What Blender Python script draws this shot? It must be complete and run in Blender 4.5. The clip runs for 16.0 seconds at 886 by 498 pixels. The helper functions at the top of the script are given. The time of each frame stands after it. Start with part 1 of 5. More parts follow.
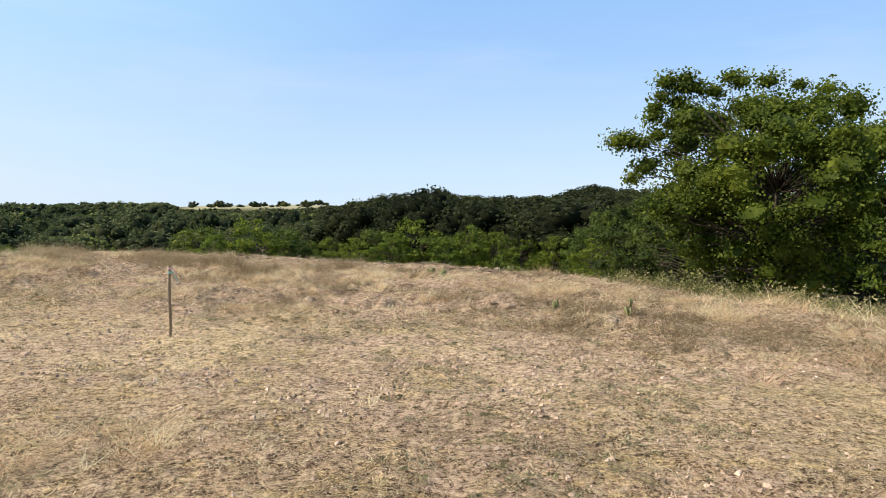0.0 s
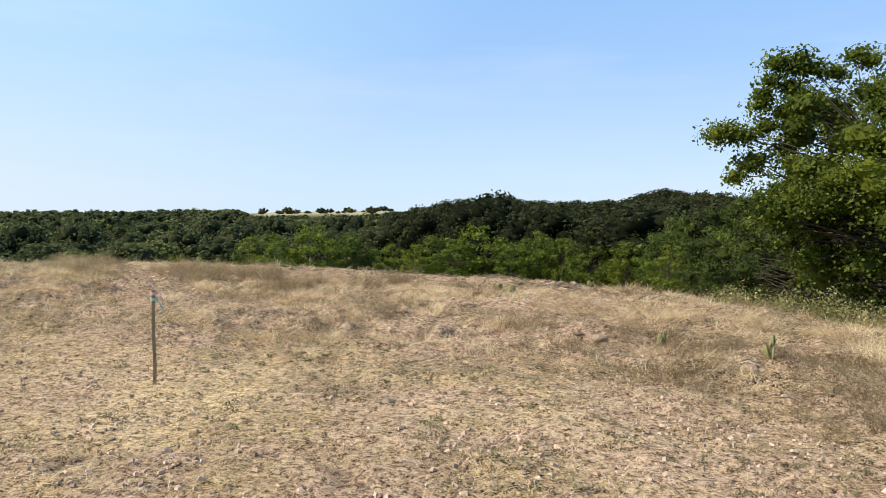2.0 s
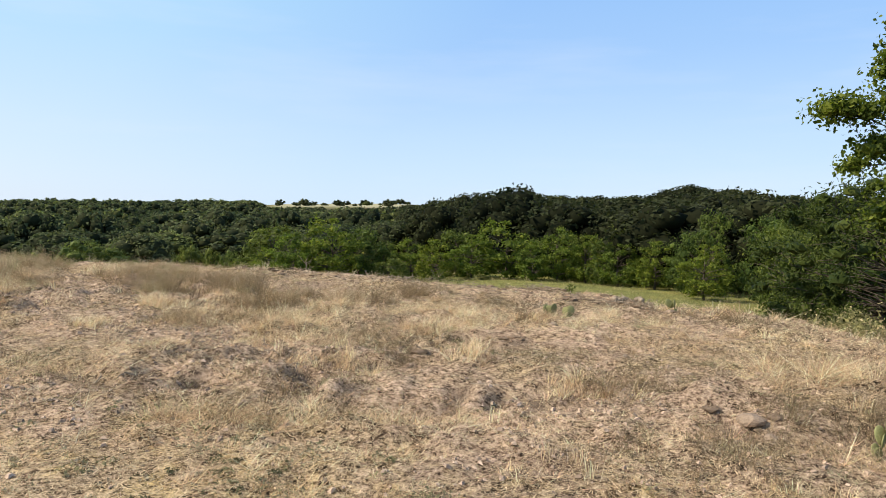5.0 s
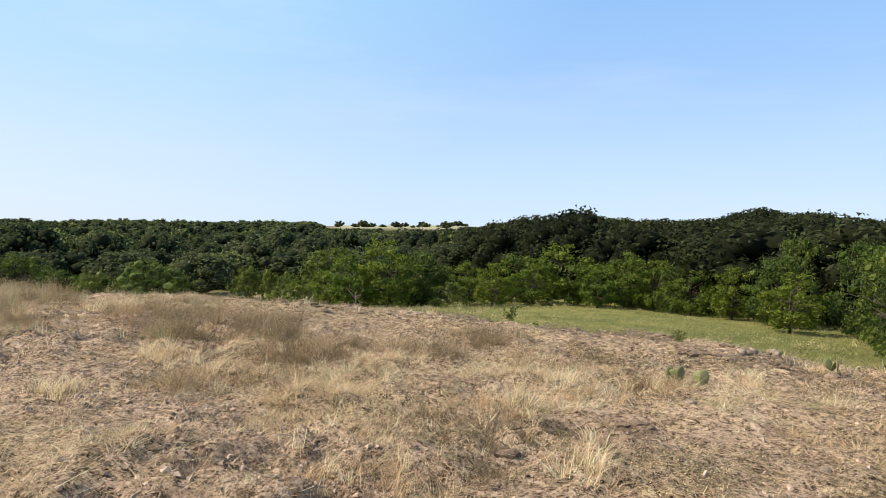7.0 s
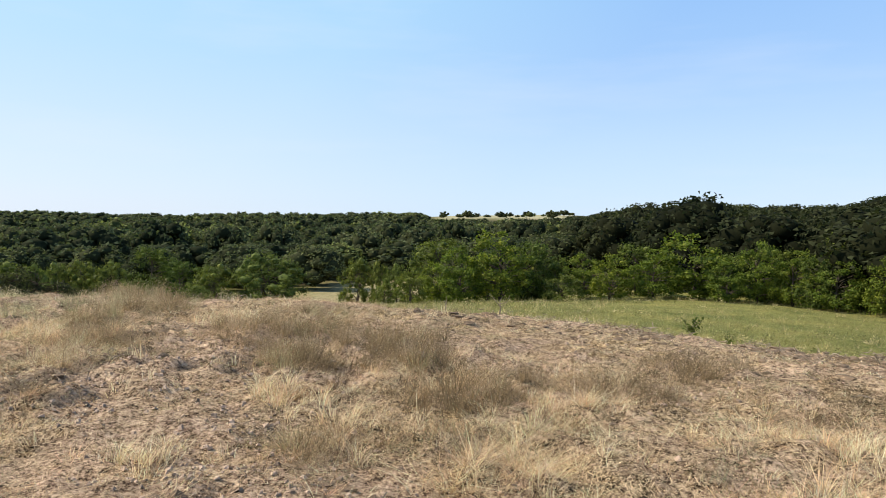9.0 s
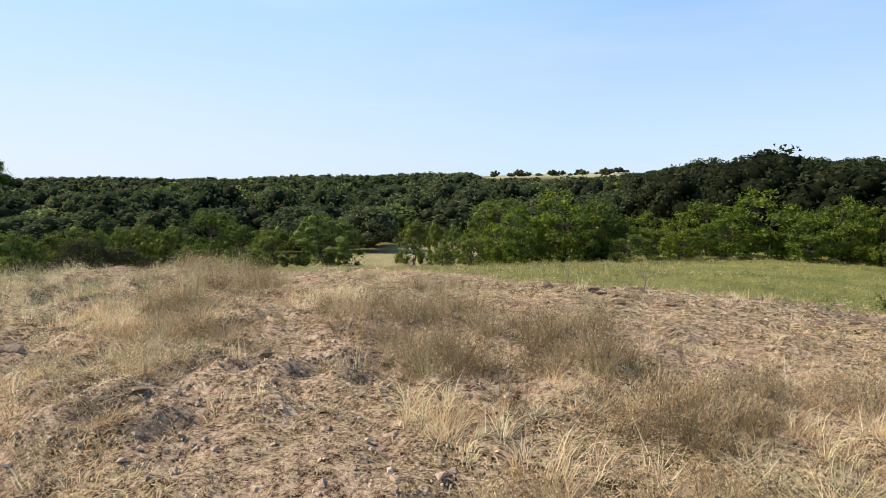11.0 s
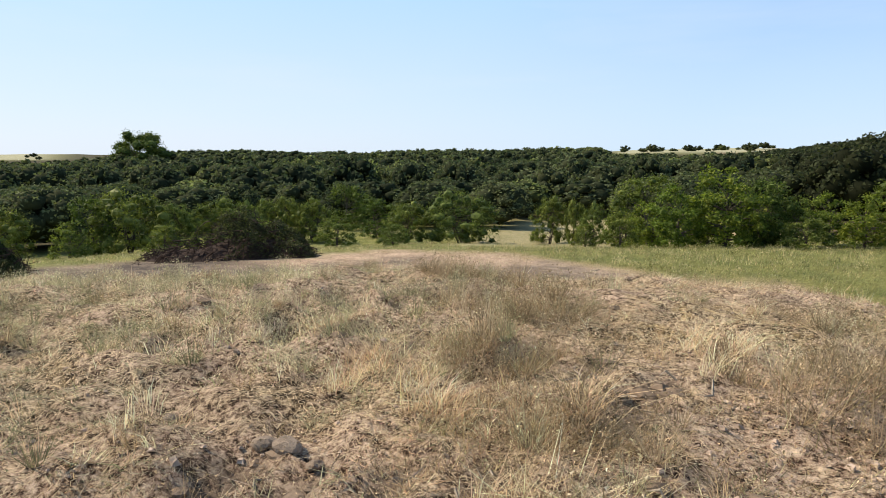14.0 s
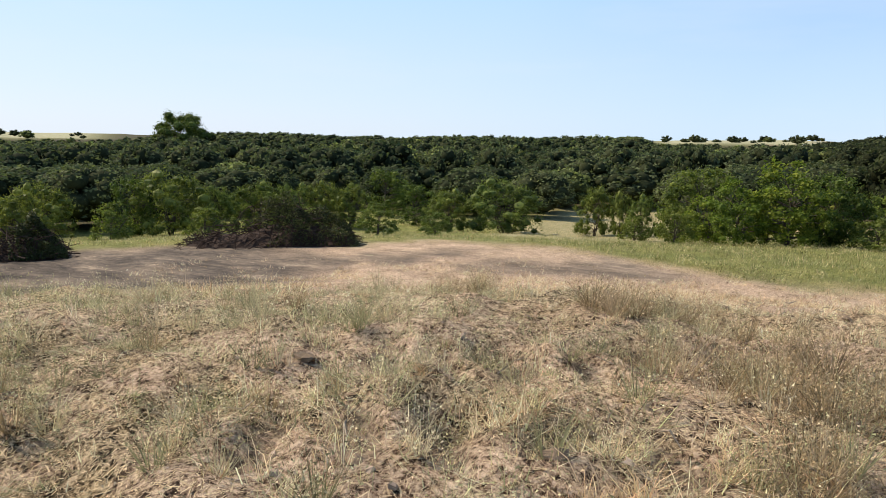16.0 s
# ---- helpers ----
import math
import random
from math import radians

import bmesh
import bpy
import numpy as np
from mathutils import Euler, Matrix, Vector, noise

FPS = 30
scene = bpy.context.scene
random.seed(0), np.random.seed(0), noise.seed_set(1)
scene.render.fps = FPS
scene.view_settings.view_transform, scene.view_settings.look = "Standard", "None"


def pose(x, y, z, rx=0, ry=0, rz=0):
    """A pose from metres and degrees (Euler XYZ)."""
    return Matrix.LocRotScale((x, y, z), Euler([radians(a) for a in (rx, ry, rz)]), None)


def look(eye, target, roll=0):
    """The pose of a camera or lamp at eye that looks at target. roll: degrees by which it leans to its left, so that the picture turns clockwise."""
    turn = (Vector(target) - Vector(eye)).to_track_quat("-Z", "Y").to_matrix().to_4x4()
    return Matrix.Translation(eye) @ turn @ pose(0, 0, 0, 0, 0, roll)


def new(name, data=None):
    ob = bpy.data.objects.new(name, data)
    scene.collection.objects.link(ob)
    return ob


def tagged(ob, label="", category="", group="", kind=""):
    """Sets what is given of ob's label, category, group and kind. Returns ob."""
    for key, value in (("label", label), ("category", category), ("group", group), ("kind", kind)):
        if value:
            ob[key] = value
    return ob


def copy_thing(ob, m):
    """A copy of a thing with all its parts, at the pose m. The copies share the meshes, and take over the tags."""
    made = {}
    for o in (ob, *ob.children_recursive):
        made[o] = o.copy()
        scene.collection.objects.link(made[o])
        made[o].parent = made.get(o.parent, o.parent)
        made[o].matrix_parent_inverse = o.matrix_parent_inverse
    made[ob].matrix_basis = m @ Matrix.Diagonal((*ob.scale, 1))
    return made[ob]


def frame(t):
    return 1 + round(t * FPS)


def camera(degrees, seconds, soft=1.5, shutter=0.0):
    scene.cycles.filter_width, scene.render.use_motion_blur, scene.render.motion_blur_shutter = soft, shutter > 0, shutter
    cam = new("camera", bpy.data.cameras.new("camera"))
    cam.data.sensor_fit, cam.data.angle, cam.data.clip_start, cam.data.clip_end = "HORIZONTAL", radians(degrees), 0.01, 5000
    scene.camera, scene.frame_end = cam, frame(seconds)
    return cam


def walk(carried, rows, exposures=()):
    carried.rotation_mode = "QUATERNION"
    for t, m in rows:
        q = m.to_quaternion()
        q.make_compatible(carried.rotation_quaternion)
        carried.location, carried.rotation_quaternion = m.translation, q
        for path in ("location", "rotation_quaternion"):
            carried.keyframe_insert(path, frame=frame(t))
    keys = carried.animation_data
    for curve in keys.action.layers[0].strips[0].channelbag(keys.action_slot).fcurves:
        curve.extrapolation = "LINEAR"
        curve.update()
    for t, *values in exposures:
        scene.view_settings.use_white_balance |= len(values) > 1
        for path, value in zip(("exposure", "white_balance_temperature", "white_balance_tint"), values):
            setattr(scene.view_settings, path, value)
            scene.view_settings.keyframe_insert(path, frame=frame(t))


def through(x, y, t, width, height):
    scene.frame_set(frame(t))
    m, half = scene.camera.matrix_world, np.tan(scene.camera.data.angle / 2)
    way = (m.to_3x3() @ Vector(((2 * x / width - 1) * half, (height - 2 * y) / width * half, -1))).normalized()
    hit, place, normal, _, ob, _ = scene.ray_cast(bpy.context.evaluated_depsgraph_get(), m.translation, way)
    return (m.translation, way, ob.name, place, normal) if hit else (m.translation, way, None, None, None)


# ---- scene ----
cam = camera(67.04, 16.0, soft=0.6)
PATH = [
    (0, look((0.000, 0.000, 1.594), (-0.001, 9.979, 0.947), 0.58)),
    (0.5, look((-0.006, 0.545, 1.574), (-0.160, 10.527, 1.007), 0.78)),
    (1, look((-0.001, 1.095, 1.580), (-0.384, 11.073, 1.033), 0.63)),
    (1.5, look((-0.005, 1.670, 1.598), (-0.686, 11.632, 1.048), 0.50)),
    (2, look((-0.083, 2.222, 1.576), (-1.042, 12.159, 1.006), 0.32)),
    (2.5, look((-0.162, 2.778, 1.572), (-1.282, 12.695, 0.939), 0.35)),
    (3, look((-0.254, 3.344, 1.562), (-1.392, 13.253, 0.845), 0.47)),
    (3.5, look((-0.340, 3.913, 1.545), (-1.438, 13.822, 0.768), 0.62)),
    (6, look((-0.828, 6.682, 1.575), (-2.191, 16.576, 1.090), 1.66)),
    (6.5, look((-0.939, 7.252, 1.592), (-2.530, 17.117, 1.199), 1.50)),
    (7, look((-1.225, 7.787, 1.590), (-3.275, 17.568, 1.233), 1.41)),
    (7.5, look((-1.535, 8.297, 1.594), (-4.127, 17.947, 1.200), 1.41)),
    (8, look((-1.870, 8.771, 1.621), (-4.951, 18.274, 1.170), 1.38)),
    (10.5, look((-3.579, 10.511, 1.568), (-7.473, 19.679, 0.681), -0.31)),
    (11, look((-4.032, 10.757, 1.545), (-8.216, 19.769, 0.414), -0.27)),
    (11.5, look((-4.486, 10.997, 1.534), (-8.906, 19.871, 0.224), -0.12)),
    (12, look((-4.964, 11.222, 1.542), (-9.622, 19.961, 0.147), -0.08)),
    (12.5, look((-5.488, 11.377, 1.537), (-10.397, 19.971, 0.110), -0.14)),
    (13, look((-5.981, 11.567, 1.516), (-11.175, 19.993, 0.091), -0.22)),
    (13.5, look((-6.456, 11.792, 1.534), (-11.921, 20.044, 0.103), -0.14)),
    (14, look((-6.948, 12.019, 1.540), (-12.651, 20.096, 0.042), -0.03)),
    (14.5, look((-7.429, 12.242, 1.526), (-13.328, 20.159, -0.061), 0.19)),
    (15, look((-7.910, 12.443, 1.518), (-13.942, 20.240, -0.159), 0.53)),
    (15.5, look((-8.357, 12.661, 1.523), (-14.464, 20.392, -0.195), 0.77)),
    (16, look((-8.798, 12.906, 1.534), (-14.868, 20.669, -0.167), 1.05)),
]
walk(cam, PATH)

# ---- light ----
SUN_AZ, SUN_EL = 108.0, 44.0      # degrees to the left of +y, and above the horizon
world = bpy.data.worlds.new("sky")
scene.world = world
world.use_nodes = True
wn = world.node_tree.nodes
sky = wn.new("ShaderNodeTexSky")
sky.sky_type = "NISHITA"
sky.sun_disc = False
sky.sun_elevation, sky.sun_rotation = radians(SUN_EL), radians(-SUN_AZ)
sky.altitude, sky.air_density, sky.dust_density, sky.ozone_density = 200, 1.0, 0.35, 2.0
wn["Background"].inputs["Strength"].default_value = 0.117
wl = world.node_tree.links
sun_way = Vector((-math.sin(radians(SUN_AZ)) * math.cos(radians(SUN_EL)), math.cos(radians(SUN_AZ)) * math.cos(radians(SUN_EL)), math.sin(radians(SUN_EL))))
# thin haze over the blue, whiter on the sun's side, with faint streaks of cirrus
place = wn.new("ShaderNodeTexCoord")
near_sun = wn.new("ShaderNodeVectorMath")
near_sun.operation, near_sun.inputs[1].default_value = "DOT_PRODUCT", sun_way
wl.new(place.outputs["Generated"], near_sun.inputs[0])
def sky_ramp(source, stops):
    r = wn.new("ShaderNodeValToRGB")
    while len(r.color_ramp.elements) < len(stops):
        r.color_ramp.elements.new(0.5)
    for stop, (spot, tone) in zip(r.color_ramp.elements, stops):
        stop.position, stop.color = spot, (*tone, 1) if isinstance(tone, tuple) else (tone, tone, tone, 1)
    wl.new(source, r.inputs[0])
    return r.outputs[0]


def sky_mix(factor, a, b):
    m = wn.new("ShaderNodeMix")
    m.data_type = "RGBA"
    for value, key in ((factor, "Factor"), (a, "A"), (b, "B")):
        wl.new(value, m.inputs[key])
    return m.outputs["Result"]


up = wn.new("ShaderNodeSeparateXYZ")
wl.new(place.outputs["Generated"], up.inputs[0])
veil = sky_ramp(near_sun.outputs["Value"], ((0.0, (0.20, 0.37, 0.65)), (0.3, (0.28, 0.48, 0.67)), (1.0, (0.36, 0.55, 0.69))))
low = sky_ramp(near_sun.outputs["Value"], ((0.0, (0.42, 0.54, 0.68)), (0.3, (0.47, 0.555, 0.66)), (1.0, (0.54, 0.575, 0.65))))
veil = sky_mix(sky_ramp(up.outputs["Z"], ((0.0, 1.0), (0.1, 0.72), (0.22, 0.25), (0.34, 0.0))), veil, low)
lit = wn.new("ShaderNodeVectorMath")
lit.operation, lit.inputs["Scale"].default_value = "SCALE", 9.4
wl.new(veil, lit.inputs[0])
haze = sky_mix(sky_ramp(up.outputs["Z"], ((0.0, 0.9), (0.32, 0.88), (0.7, 0.3))), sky.outputs[0], lit.outputs[0])
drawn, cirrus = wn.new("ShaderNodeMapping"), wn.new("ShaderNodeTexNoise")
drawn.inputs["Scale"].default_value, drawn.inputs["Rotation"].default_value = (1.0, 1.6, 7.0), (0.1, 0.06, 0.5)
cirrus.inputs["Scale"].default_value, cirrus.inputs["Detail"].default_value, cirrus.inputs["Roughness"].default_value = 1.6, 5, 0.55
wl.new(place.outputs["Generated"], drawn.inputs["Vector"])
wl.new(drawn.outputs[0], cirrus.inputs["Vector"])
streak = wn.new("ShaderNodeMapRange")
for key, value in (("From Min", 0.5), ("From Max", 0.8), ("To Min", 0.0), ("To Max", 0.35)):
    streak.inputs[key].default_value = value
wl.new(cirrus.outputs["Fac"], streak.inputs["Value"])
cloud = wn.new("ShaderNodeMix")
cloud.data_type = "RGBA"
cloud.inputs["B"].default_value = (4.9, 5.4, 6.3, 1)
wl.new(streak.outputs[0], cloud.inputs["Factor"])
wl.new(haze, cloud.inputs["A"])
wl.new(cloud.outputs["Result"], wn["Background"].inputs["Color"])

sun_data = bpy.data.lights.new("sun", "SUN")
sun_data.energy, sun_data.angle, sun_data.color = 5.0, radians(0.55), (1.0, 0.865, 0.68)
sun = new("sun", sun_data)
sun.matrix_world = look(sun_way * 100, (0, 0, 0))
scene.view_settings.exposure = 0.49


# ---- materials ----
def material(name, rough=0.9, spec=0.2):
    m = bpy.data.materials.new(name)
    m.use_nodes = True
    b = m.node_tree.nodes["Principled BSDF"]
    b.inputs["Roughness"].default_value = rough
    b.inputs["Specular IOR Level"].default_value = spec
    return m, m.node_tree.nodes, m.node_tree.links, b


def noise_node(n, l, scale, detail=4.0, rough=0.6, coord="Object"):
    tc = n.new("ShaderNodeTexCoord")
    t = n.new("ShaderNodeTexNoise")
    t.inputs["Scale"].default_value, t.inputs["Detail"].default_value, t.inputs["Roughness"].default_value = scale, detail, rough
    l.new(tc.outputs[coord], t.inputs["Vector"])
    return t.outputs["Fac"]


def ramp_node(n, l, fac, stops):
    r = n.new("ShaderNodeValToRGB")
    els = r.color_ramp.elements
    while len(els) < len(stops):
        els.new(0.5)
    for e, (p, c) in zip(els, stops):
        e.position, e.color = p, (*c, 1)
    l.new(fac, r.inputs[0])
    return r.outputs[0]


def mix_node(n, l, fac, a, b, kind="MIX"):
    m = n.new("ShaderNodeMix")
    m.data_type, m.blend_type = "RGBA", kind
    for sock, v in ((m.inputs["Factor"], fac), (m.inputs["A"], a), (m.inputs["B"], b)):
        if isinstance(v, bpy.types.NodeSocket):
            l.new(v, sock)
        else:
            sock.default_value = v if not isinstance(v, tuple) else (*v, 1)
    return m.outputs["Result"]


def math_node(n, l, op, a, b=0.5):
    m = n.new("ShaderNodeMath")
    m.operation = op
    for sock, v in zip(m.inputs, (a, b)):
        if isinstance(v, bpy.types.NodeSocket):
            l.new(v, sock)
        else:
            sock.default_value = v
    return m.outputs[0]


def bump(n, l, b, fac, strength, distance):
    k = n.new("ShaderNodeBump")
    k.inputs["Strength"].default_value, k.inputs["Distance"].default_value = strength, distance
    l.new(fac, k.inputs["Height"])
    l.new(k.outputs[0], b.inputs["Normal"])


def leaf_material(name, dark, mid, light, through=0.3, rough=0.55):
    """Leaves that differ one by one, with some light coming through them; each plant a little apart."""
    m, n, l, b = material(name, rough, 0.12)
    geo, info = n.new("ShaderNodeNewGeometry"), n.new("ShaderNodeObjectInfo")
    col = ramp_node(n, l, geo.outputs["Random Per Island"], [(0.0, dark), (0.55, mid), (1.0, light)])
    clump = ramp_node(n, l, noise_node(n, l, 0.9, 3), [(0.36, (0.6, 0.64, 0.6)), (0.64, (1.3, 1.24, 1.02))])
    col = mix_node(n, l, 1.0, col, clump, "MULTIPLY")
    own = ramp_node(n, l, info.outputs["Random"], [(0.0, (0.85, 0.9, 0.9)), (1.0, (1.15, 1.06, 0.95))])
    col = mix_node(n, l, 1.0, col, own, "MULTIPLY")
    l.new(col, b.inputs["Base Color"])
    tr, mx = n.new("ShaderNodeBsdfTranslucent"), n.new("ShaderNodeMixShader")
    mx.inputs[0].default_value = through
    l.new(mix_node(n, l, 1.0, col, (1.25, 1.35, 0.7), "MULTIPLY"), tr.inputs["Color"])
    l.new(b.outputs[0], mx.inputs[1])
    l.new(tr.outputs[0], mx.inputs[2])
    l.new(mx.outputs[0], n["Material Output"].inputs[0])
    return m


def tint_material(name, through=0.15, rough=0.75):
    """Blades and twigs whose own colour lies in the mesh's tint attribute."""
    m, n, l, b = material(name, rough, 0.2)
    at = n.new("ShaderNodeAttribute")
    at.attribute_name = "tint"
    col = at.outputs["Color"]
    l.new(col, b.inputs["Base Color"])
    if through:
        tr, mx = n.new("ShaderNodeBsdfTranslucent"), n.new("ShaderNodeMixShader")
        mx.inputs[0].default_value = through
        l.new(col, tr.inputs["Color"])
        l.new(b.outputs[0], mx.inputs[1])
        l.new(tr.outputs[0], mx.inputs[2])
        l.new(mx.outputs[0], n["Material Output"].inputs[0])
    return m


def bark_material(name, dark, light):
    m, n, l, b = material(name, 0.95, 0.1)
    f = noise_node(n, l, 14, 6, 0.7)
    l.new(ramp_node(n, l, f, [(0.3, dark), (0.7, light)]), b.inputs["Base Color"])
    bump(n, l, b, f, 0.7, 0.02)
    return m


def plain_material(name, dark, light, scale, rough=0.9, relief=0.4, depth=0.01):
    m, n, l, b = material(name, rough, 0.25)
    f = noise_node(n, l, scale, 6, 0.65)
    g = noise_node(n, l, scale * 0.17, 3, 0.5)
    col = mix_node(n, l, 0.35, ramp_node(n, l, f, [(0.28, dark), (0.72, light)]), ramp_node(n, l, g, [(0.3, dark), (0.7, light)]))
    l.new(col, b.inputs["Base Color"])
    bump(n, l, b, f, relief, depth)
    return m


def straw_layer(n, l, scale, width, gap):
    """Short straws lying every way: a mask, and a random number for each straw."""
    tc, vo = n.new("ShaderNodeTexCoord"), n.new("ShaderNodeTexVoronoi")
    vo.voronoi_dimensions = "2D"
    vo.inputs["Scale"].default_value = scale
    l.new(tc.outputs["Object"], vo.inputs["Vector"])
    off = n.new("ShaderNodeVectorMath")
    off.operation = "SUBTRACT"
    l.new(tc.outputs["Object"], off.inputs[0])
    l.new(vo.outputs["Position"], off.inputs[1])
    sep, rot, ax = n.new("ShaderNodeSeparateColor"), n.new("ShaderNodeVectorRotate"), n.new("ShaderNodeSeparateXYZ")
    l.new(vo.outputs["Color"], sep.inputs[0])
    rot.rotation_type = "Z_AXIS"
    l.new(off.outputs[0], rot.inputs["Vector"])
    l.new(math_node(n, l, "MULTIPLY", sep.outputs[0], 6.283), rot.inputs["Angle"])
    l.new(rot.outputs[0], ax.inputs[0])
    line = math_node(n, l, "LESS_THAN", math_node(n, l, "ABSOLUTE", ax.outputs[1]), width)
    return math_node(n, l, "MULTIPLY", line, math_node(n, l, "GREATER_THAN", sep.outputs[2], gap)), sep.outputs[1]


def ground_material():
    """Dry straw-littered soil; the zone attribute gives bare soil (red), green meadow (green) and the woods' litter (blue)."""
    m, n, l, b = material("ground", 0.95, 0.1)
    at, sep = n.new("ShaderNodeAttribute"), n.new("ShaderNodeSeparateColor")
    at.attribute_name = "zone"
    l.new(at.outputs["Color"], sep.inputs[0])
    fine, mid, big = noise_node(n, l, 38, 7, 0.75), noise_node(n, l, 5.5, 6, 0.7), noise_node(n, l, 0.7, 4, 0.6)
    clod = noise_node(n, l, 13, 8, 0.8)
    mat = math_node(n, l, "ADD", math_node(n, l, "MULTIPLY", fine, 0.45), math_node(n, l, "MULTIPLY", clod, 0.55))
    # near-black low stops put shade of the bump's hollows into these colours
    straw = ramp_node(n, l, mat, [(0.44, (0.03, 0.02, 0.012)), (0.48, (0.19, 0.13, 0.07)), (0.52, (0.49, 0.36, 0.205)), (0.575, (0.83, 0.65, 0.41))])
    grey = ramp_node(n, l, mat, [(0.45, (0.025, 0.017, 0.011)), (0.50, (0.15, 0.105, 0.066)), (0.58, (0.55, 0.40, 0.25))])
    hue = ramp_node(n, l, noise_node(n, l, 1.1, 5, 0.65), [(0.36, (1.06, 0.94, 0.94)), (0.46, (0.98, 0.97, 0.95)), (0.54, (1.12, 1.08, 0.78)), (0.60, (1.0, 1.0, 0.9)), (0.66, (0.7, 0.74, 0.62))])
    # darker where grass stands tall: shade among the blades put into the colour
    tangle_shade = ramp_node(n, l, mat, [(0.45, (0.016, 0.011, 0.007)), (0.49, (0.10, 0.07, 0.043)), (0.53, (0.36, 0.265, 0.175)), (0.58, (0.72, 0.56, 0.39))])
    dry = mix_node(n, l, ramp_node(n, l, mid, [(0.42, (0, 0, 0)), (0.60, (1, 1, 1))]), straw, grey)
    dry = mix_node(n, l, 1.0, dry, hue, "MULTIPLY")
    dry = mix_node(n, l, math_node(n, l, "MULTIPLY", at.outputs["Alpha"], 0.75), dry, tangle_shade)
    ba = n.new("ShaderNodeAttribute")
    ba.attribute_name = "bleached"
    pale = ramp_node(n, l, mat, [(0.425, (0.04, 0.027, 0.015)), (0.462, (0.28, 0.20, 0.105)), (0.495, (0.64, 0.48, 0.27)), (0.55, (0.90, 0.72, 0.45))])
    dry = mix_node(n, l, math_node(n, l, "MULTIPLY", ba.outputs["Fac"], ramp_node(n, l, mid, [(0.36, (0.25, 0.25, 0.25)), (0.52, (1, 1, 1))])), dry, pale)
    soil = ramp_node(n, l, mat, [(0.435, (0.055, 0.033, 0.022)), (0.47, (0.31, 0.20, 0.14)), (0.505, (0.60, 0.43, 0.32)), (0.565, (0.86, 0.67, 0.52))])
    soil = mix_node(n, l, 1.0, soil, ramp_node(n, l, noise_node(n, l, 0.9, 8, 0.75), [(0.36, (0.42, 0.40, 0.38)), (0.52, (0.92, 0.9, 0.88)), (0.66, (1.12, 1.1, 1.05))]), "MULTIPLY")
    patch = ramp_node(n, l, math_node(n, l, "ADD", math_node(n, l, "MULTIPLY", big, 0.55), math_node(n, l, "MULTIPLY", mid, 0.45)), [(0.46, (0, 0, 0)), (0.55, (1, 1, 1))])
    bare = math_node(n, l, "MINIMUM", math_node(n, l, "ADD", math_node(n, l, "MULTIPLY", patch, 0.62), math_node(n, l, "MULTIPLY", sep.outputs[0], 1.0)), 1.0)
    bare = math_node(n, l, "MULTIPLY", bare, math_node(n, l, "ADD", math_node(n, l, "MULTIPLY", mid, 0.7), 0.45))
    col = mix_node(n, l, math_node(n, l, "MINIMUM", bare, 1.0), dry, soil)
    lying = None
    for scale, width, gap in ((55, 0.0016, 0.35), (36, 0.0022, 0.45), (22, 0.003, 0.6)):
        mask, own = straw_layer(n, l, scale, width, gap)
        mask = math_node(n, l, "MULTIPLY", mask, math_node(n, l, "SUBTRACT", 1.0, math_node(n, l, "MULTIPLY", sep.outputs[0], 0.7)))
        shade = ramp_node(n, l, own, [(0.0, (0.16, 0.105, 0.06)), (0.35, (0.58, 0.43, 0.265)), (0.7, (0.87, 0.70, 0.46))])
        col = mix_node(n, l, mask, col, shade)
        lying = mask if lying is None else math_node(n, l, "MAXIMUM", lying, mask)
    turf = math_node(n, l, "ADD", math_node(n, l, "MULTIPLY", mid, 0.45), math_node(n, l, "MULTIPLY", mat, 0.55))
    green = ramp_node(n, l, turf, [(0.40, (0.05, 0.062, 0.018)), (0.48, (0.16, 0.165, 0.05)), (0.55, (0.27, 0.265, 0.09)), (0.64, (0.48, 0.42, 0.19))])
    sward = ramp_node(n, l, noise_node(n, l, 0.3, 6, 0.65), [(0.34, (0.62, 0.72, 0.6)), (0.5, (0.95, 0.97, 0.9)), (0.66, (1.25, 1.15, 1.1))])
    green = mix_node(n, l, 1.0, green, sward, "MULTIPLY")
    col = mix_node(n, l, sep.outputs[1], col, green)
    tc, mp, st = n.new("ShaderNodeTexCoord"), n.new("ShaderNodeMapping"), n.new("ShaderNodeTexNoise")
    mp.inputs["Rotation"].default_value, mp.inputs["Scale"].default_value = (0, 0, radians(-30)), (0.35, 1.0, 1.0)
    l.new(tc.outputs["Object"], mp.inputs["Vector"])
    l.new(mp.outputs[0], st.inputs["Vector"])
    st.inputs["Scale"].default_value, st.inputs["Detail"].default_value, st.inputs["Roughness"].default_value = 0.55, 8, 0.72
    churn = math_node(n, l, "ADD", math_node(n, l, "MULTIPLY", st.outputs["Fac"], 0.65), math_node(n, l, "MULTIPLY", noise_node(n, l, 2.6, 7, 0.8), 0.35))
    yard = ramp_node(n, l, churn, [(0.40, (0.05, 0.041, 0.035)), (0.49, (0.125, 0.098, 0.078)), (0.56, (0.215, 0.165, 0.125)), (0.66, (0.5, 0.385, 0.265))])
    pa = n.new("ShaderNodeAttribute")
    pa.attribute_name = "pasture"
    pasture = ramp_node(n, l, big, [(0.3, (0.22, 0.215, 0.13)), (0.55, (0.33, 0.31, 0.195)), (0.75, (0.42, 0.385, 0.25))])
    col = mix_node(n, l, pa.outputs["Fac"], col, pasture)
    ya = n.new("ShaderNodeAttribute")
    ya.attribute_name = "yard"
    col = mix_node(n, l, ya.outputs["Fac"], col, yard)
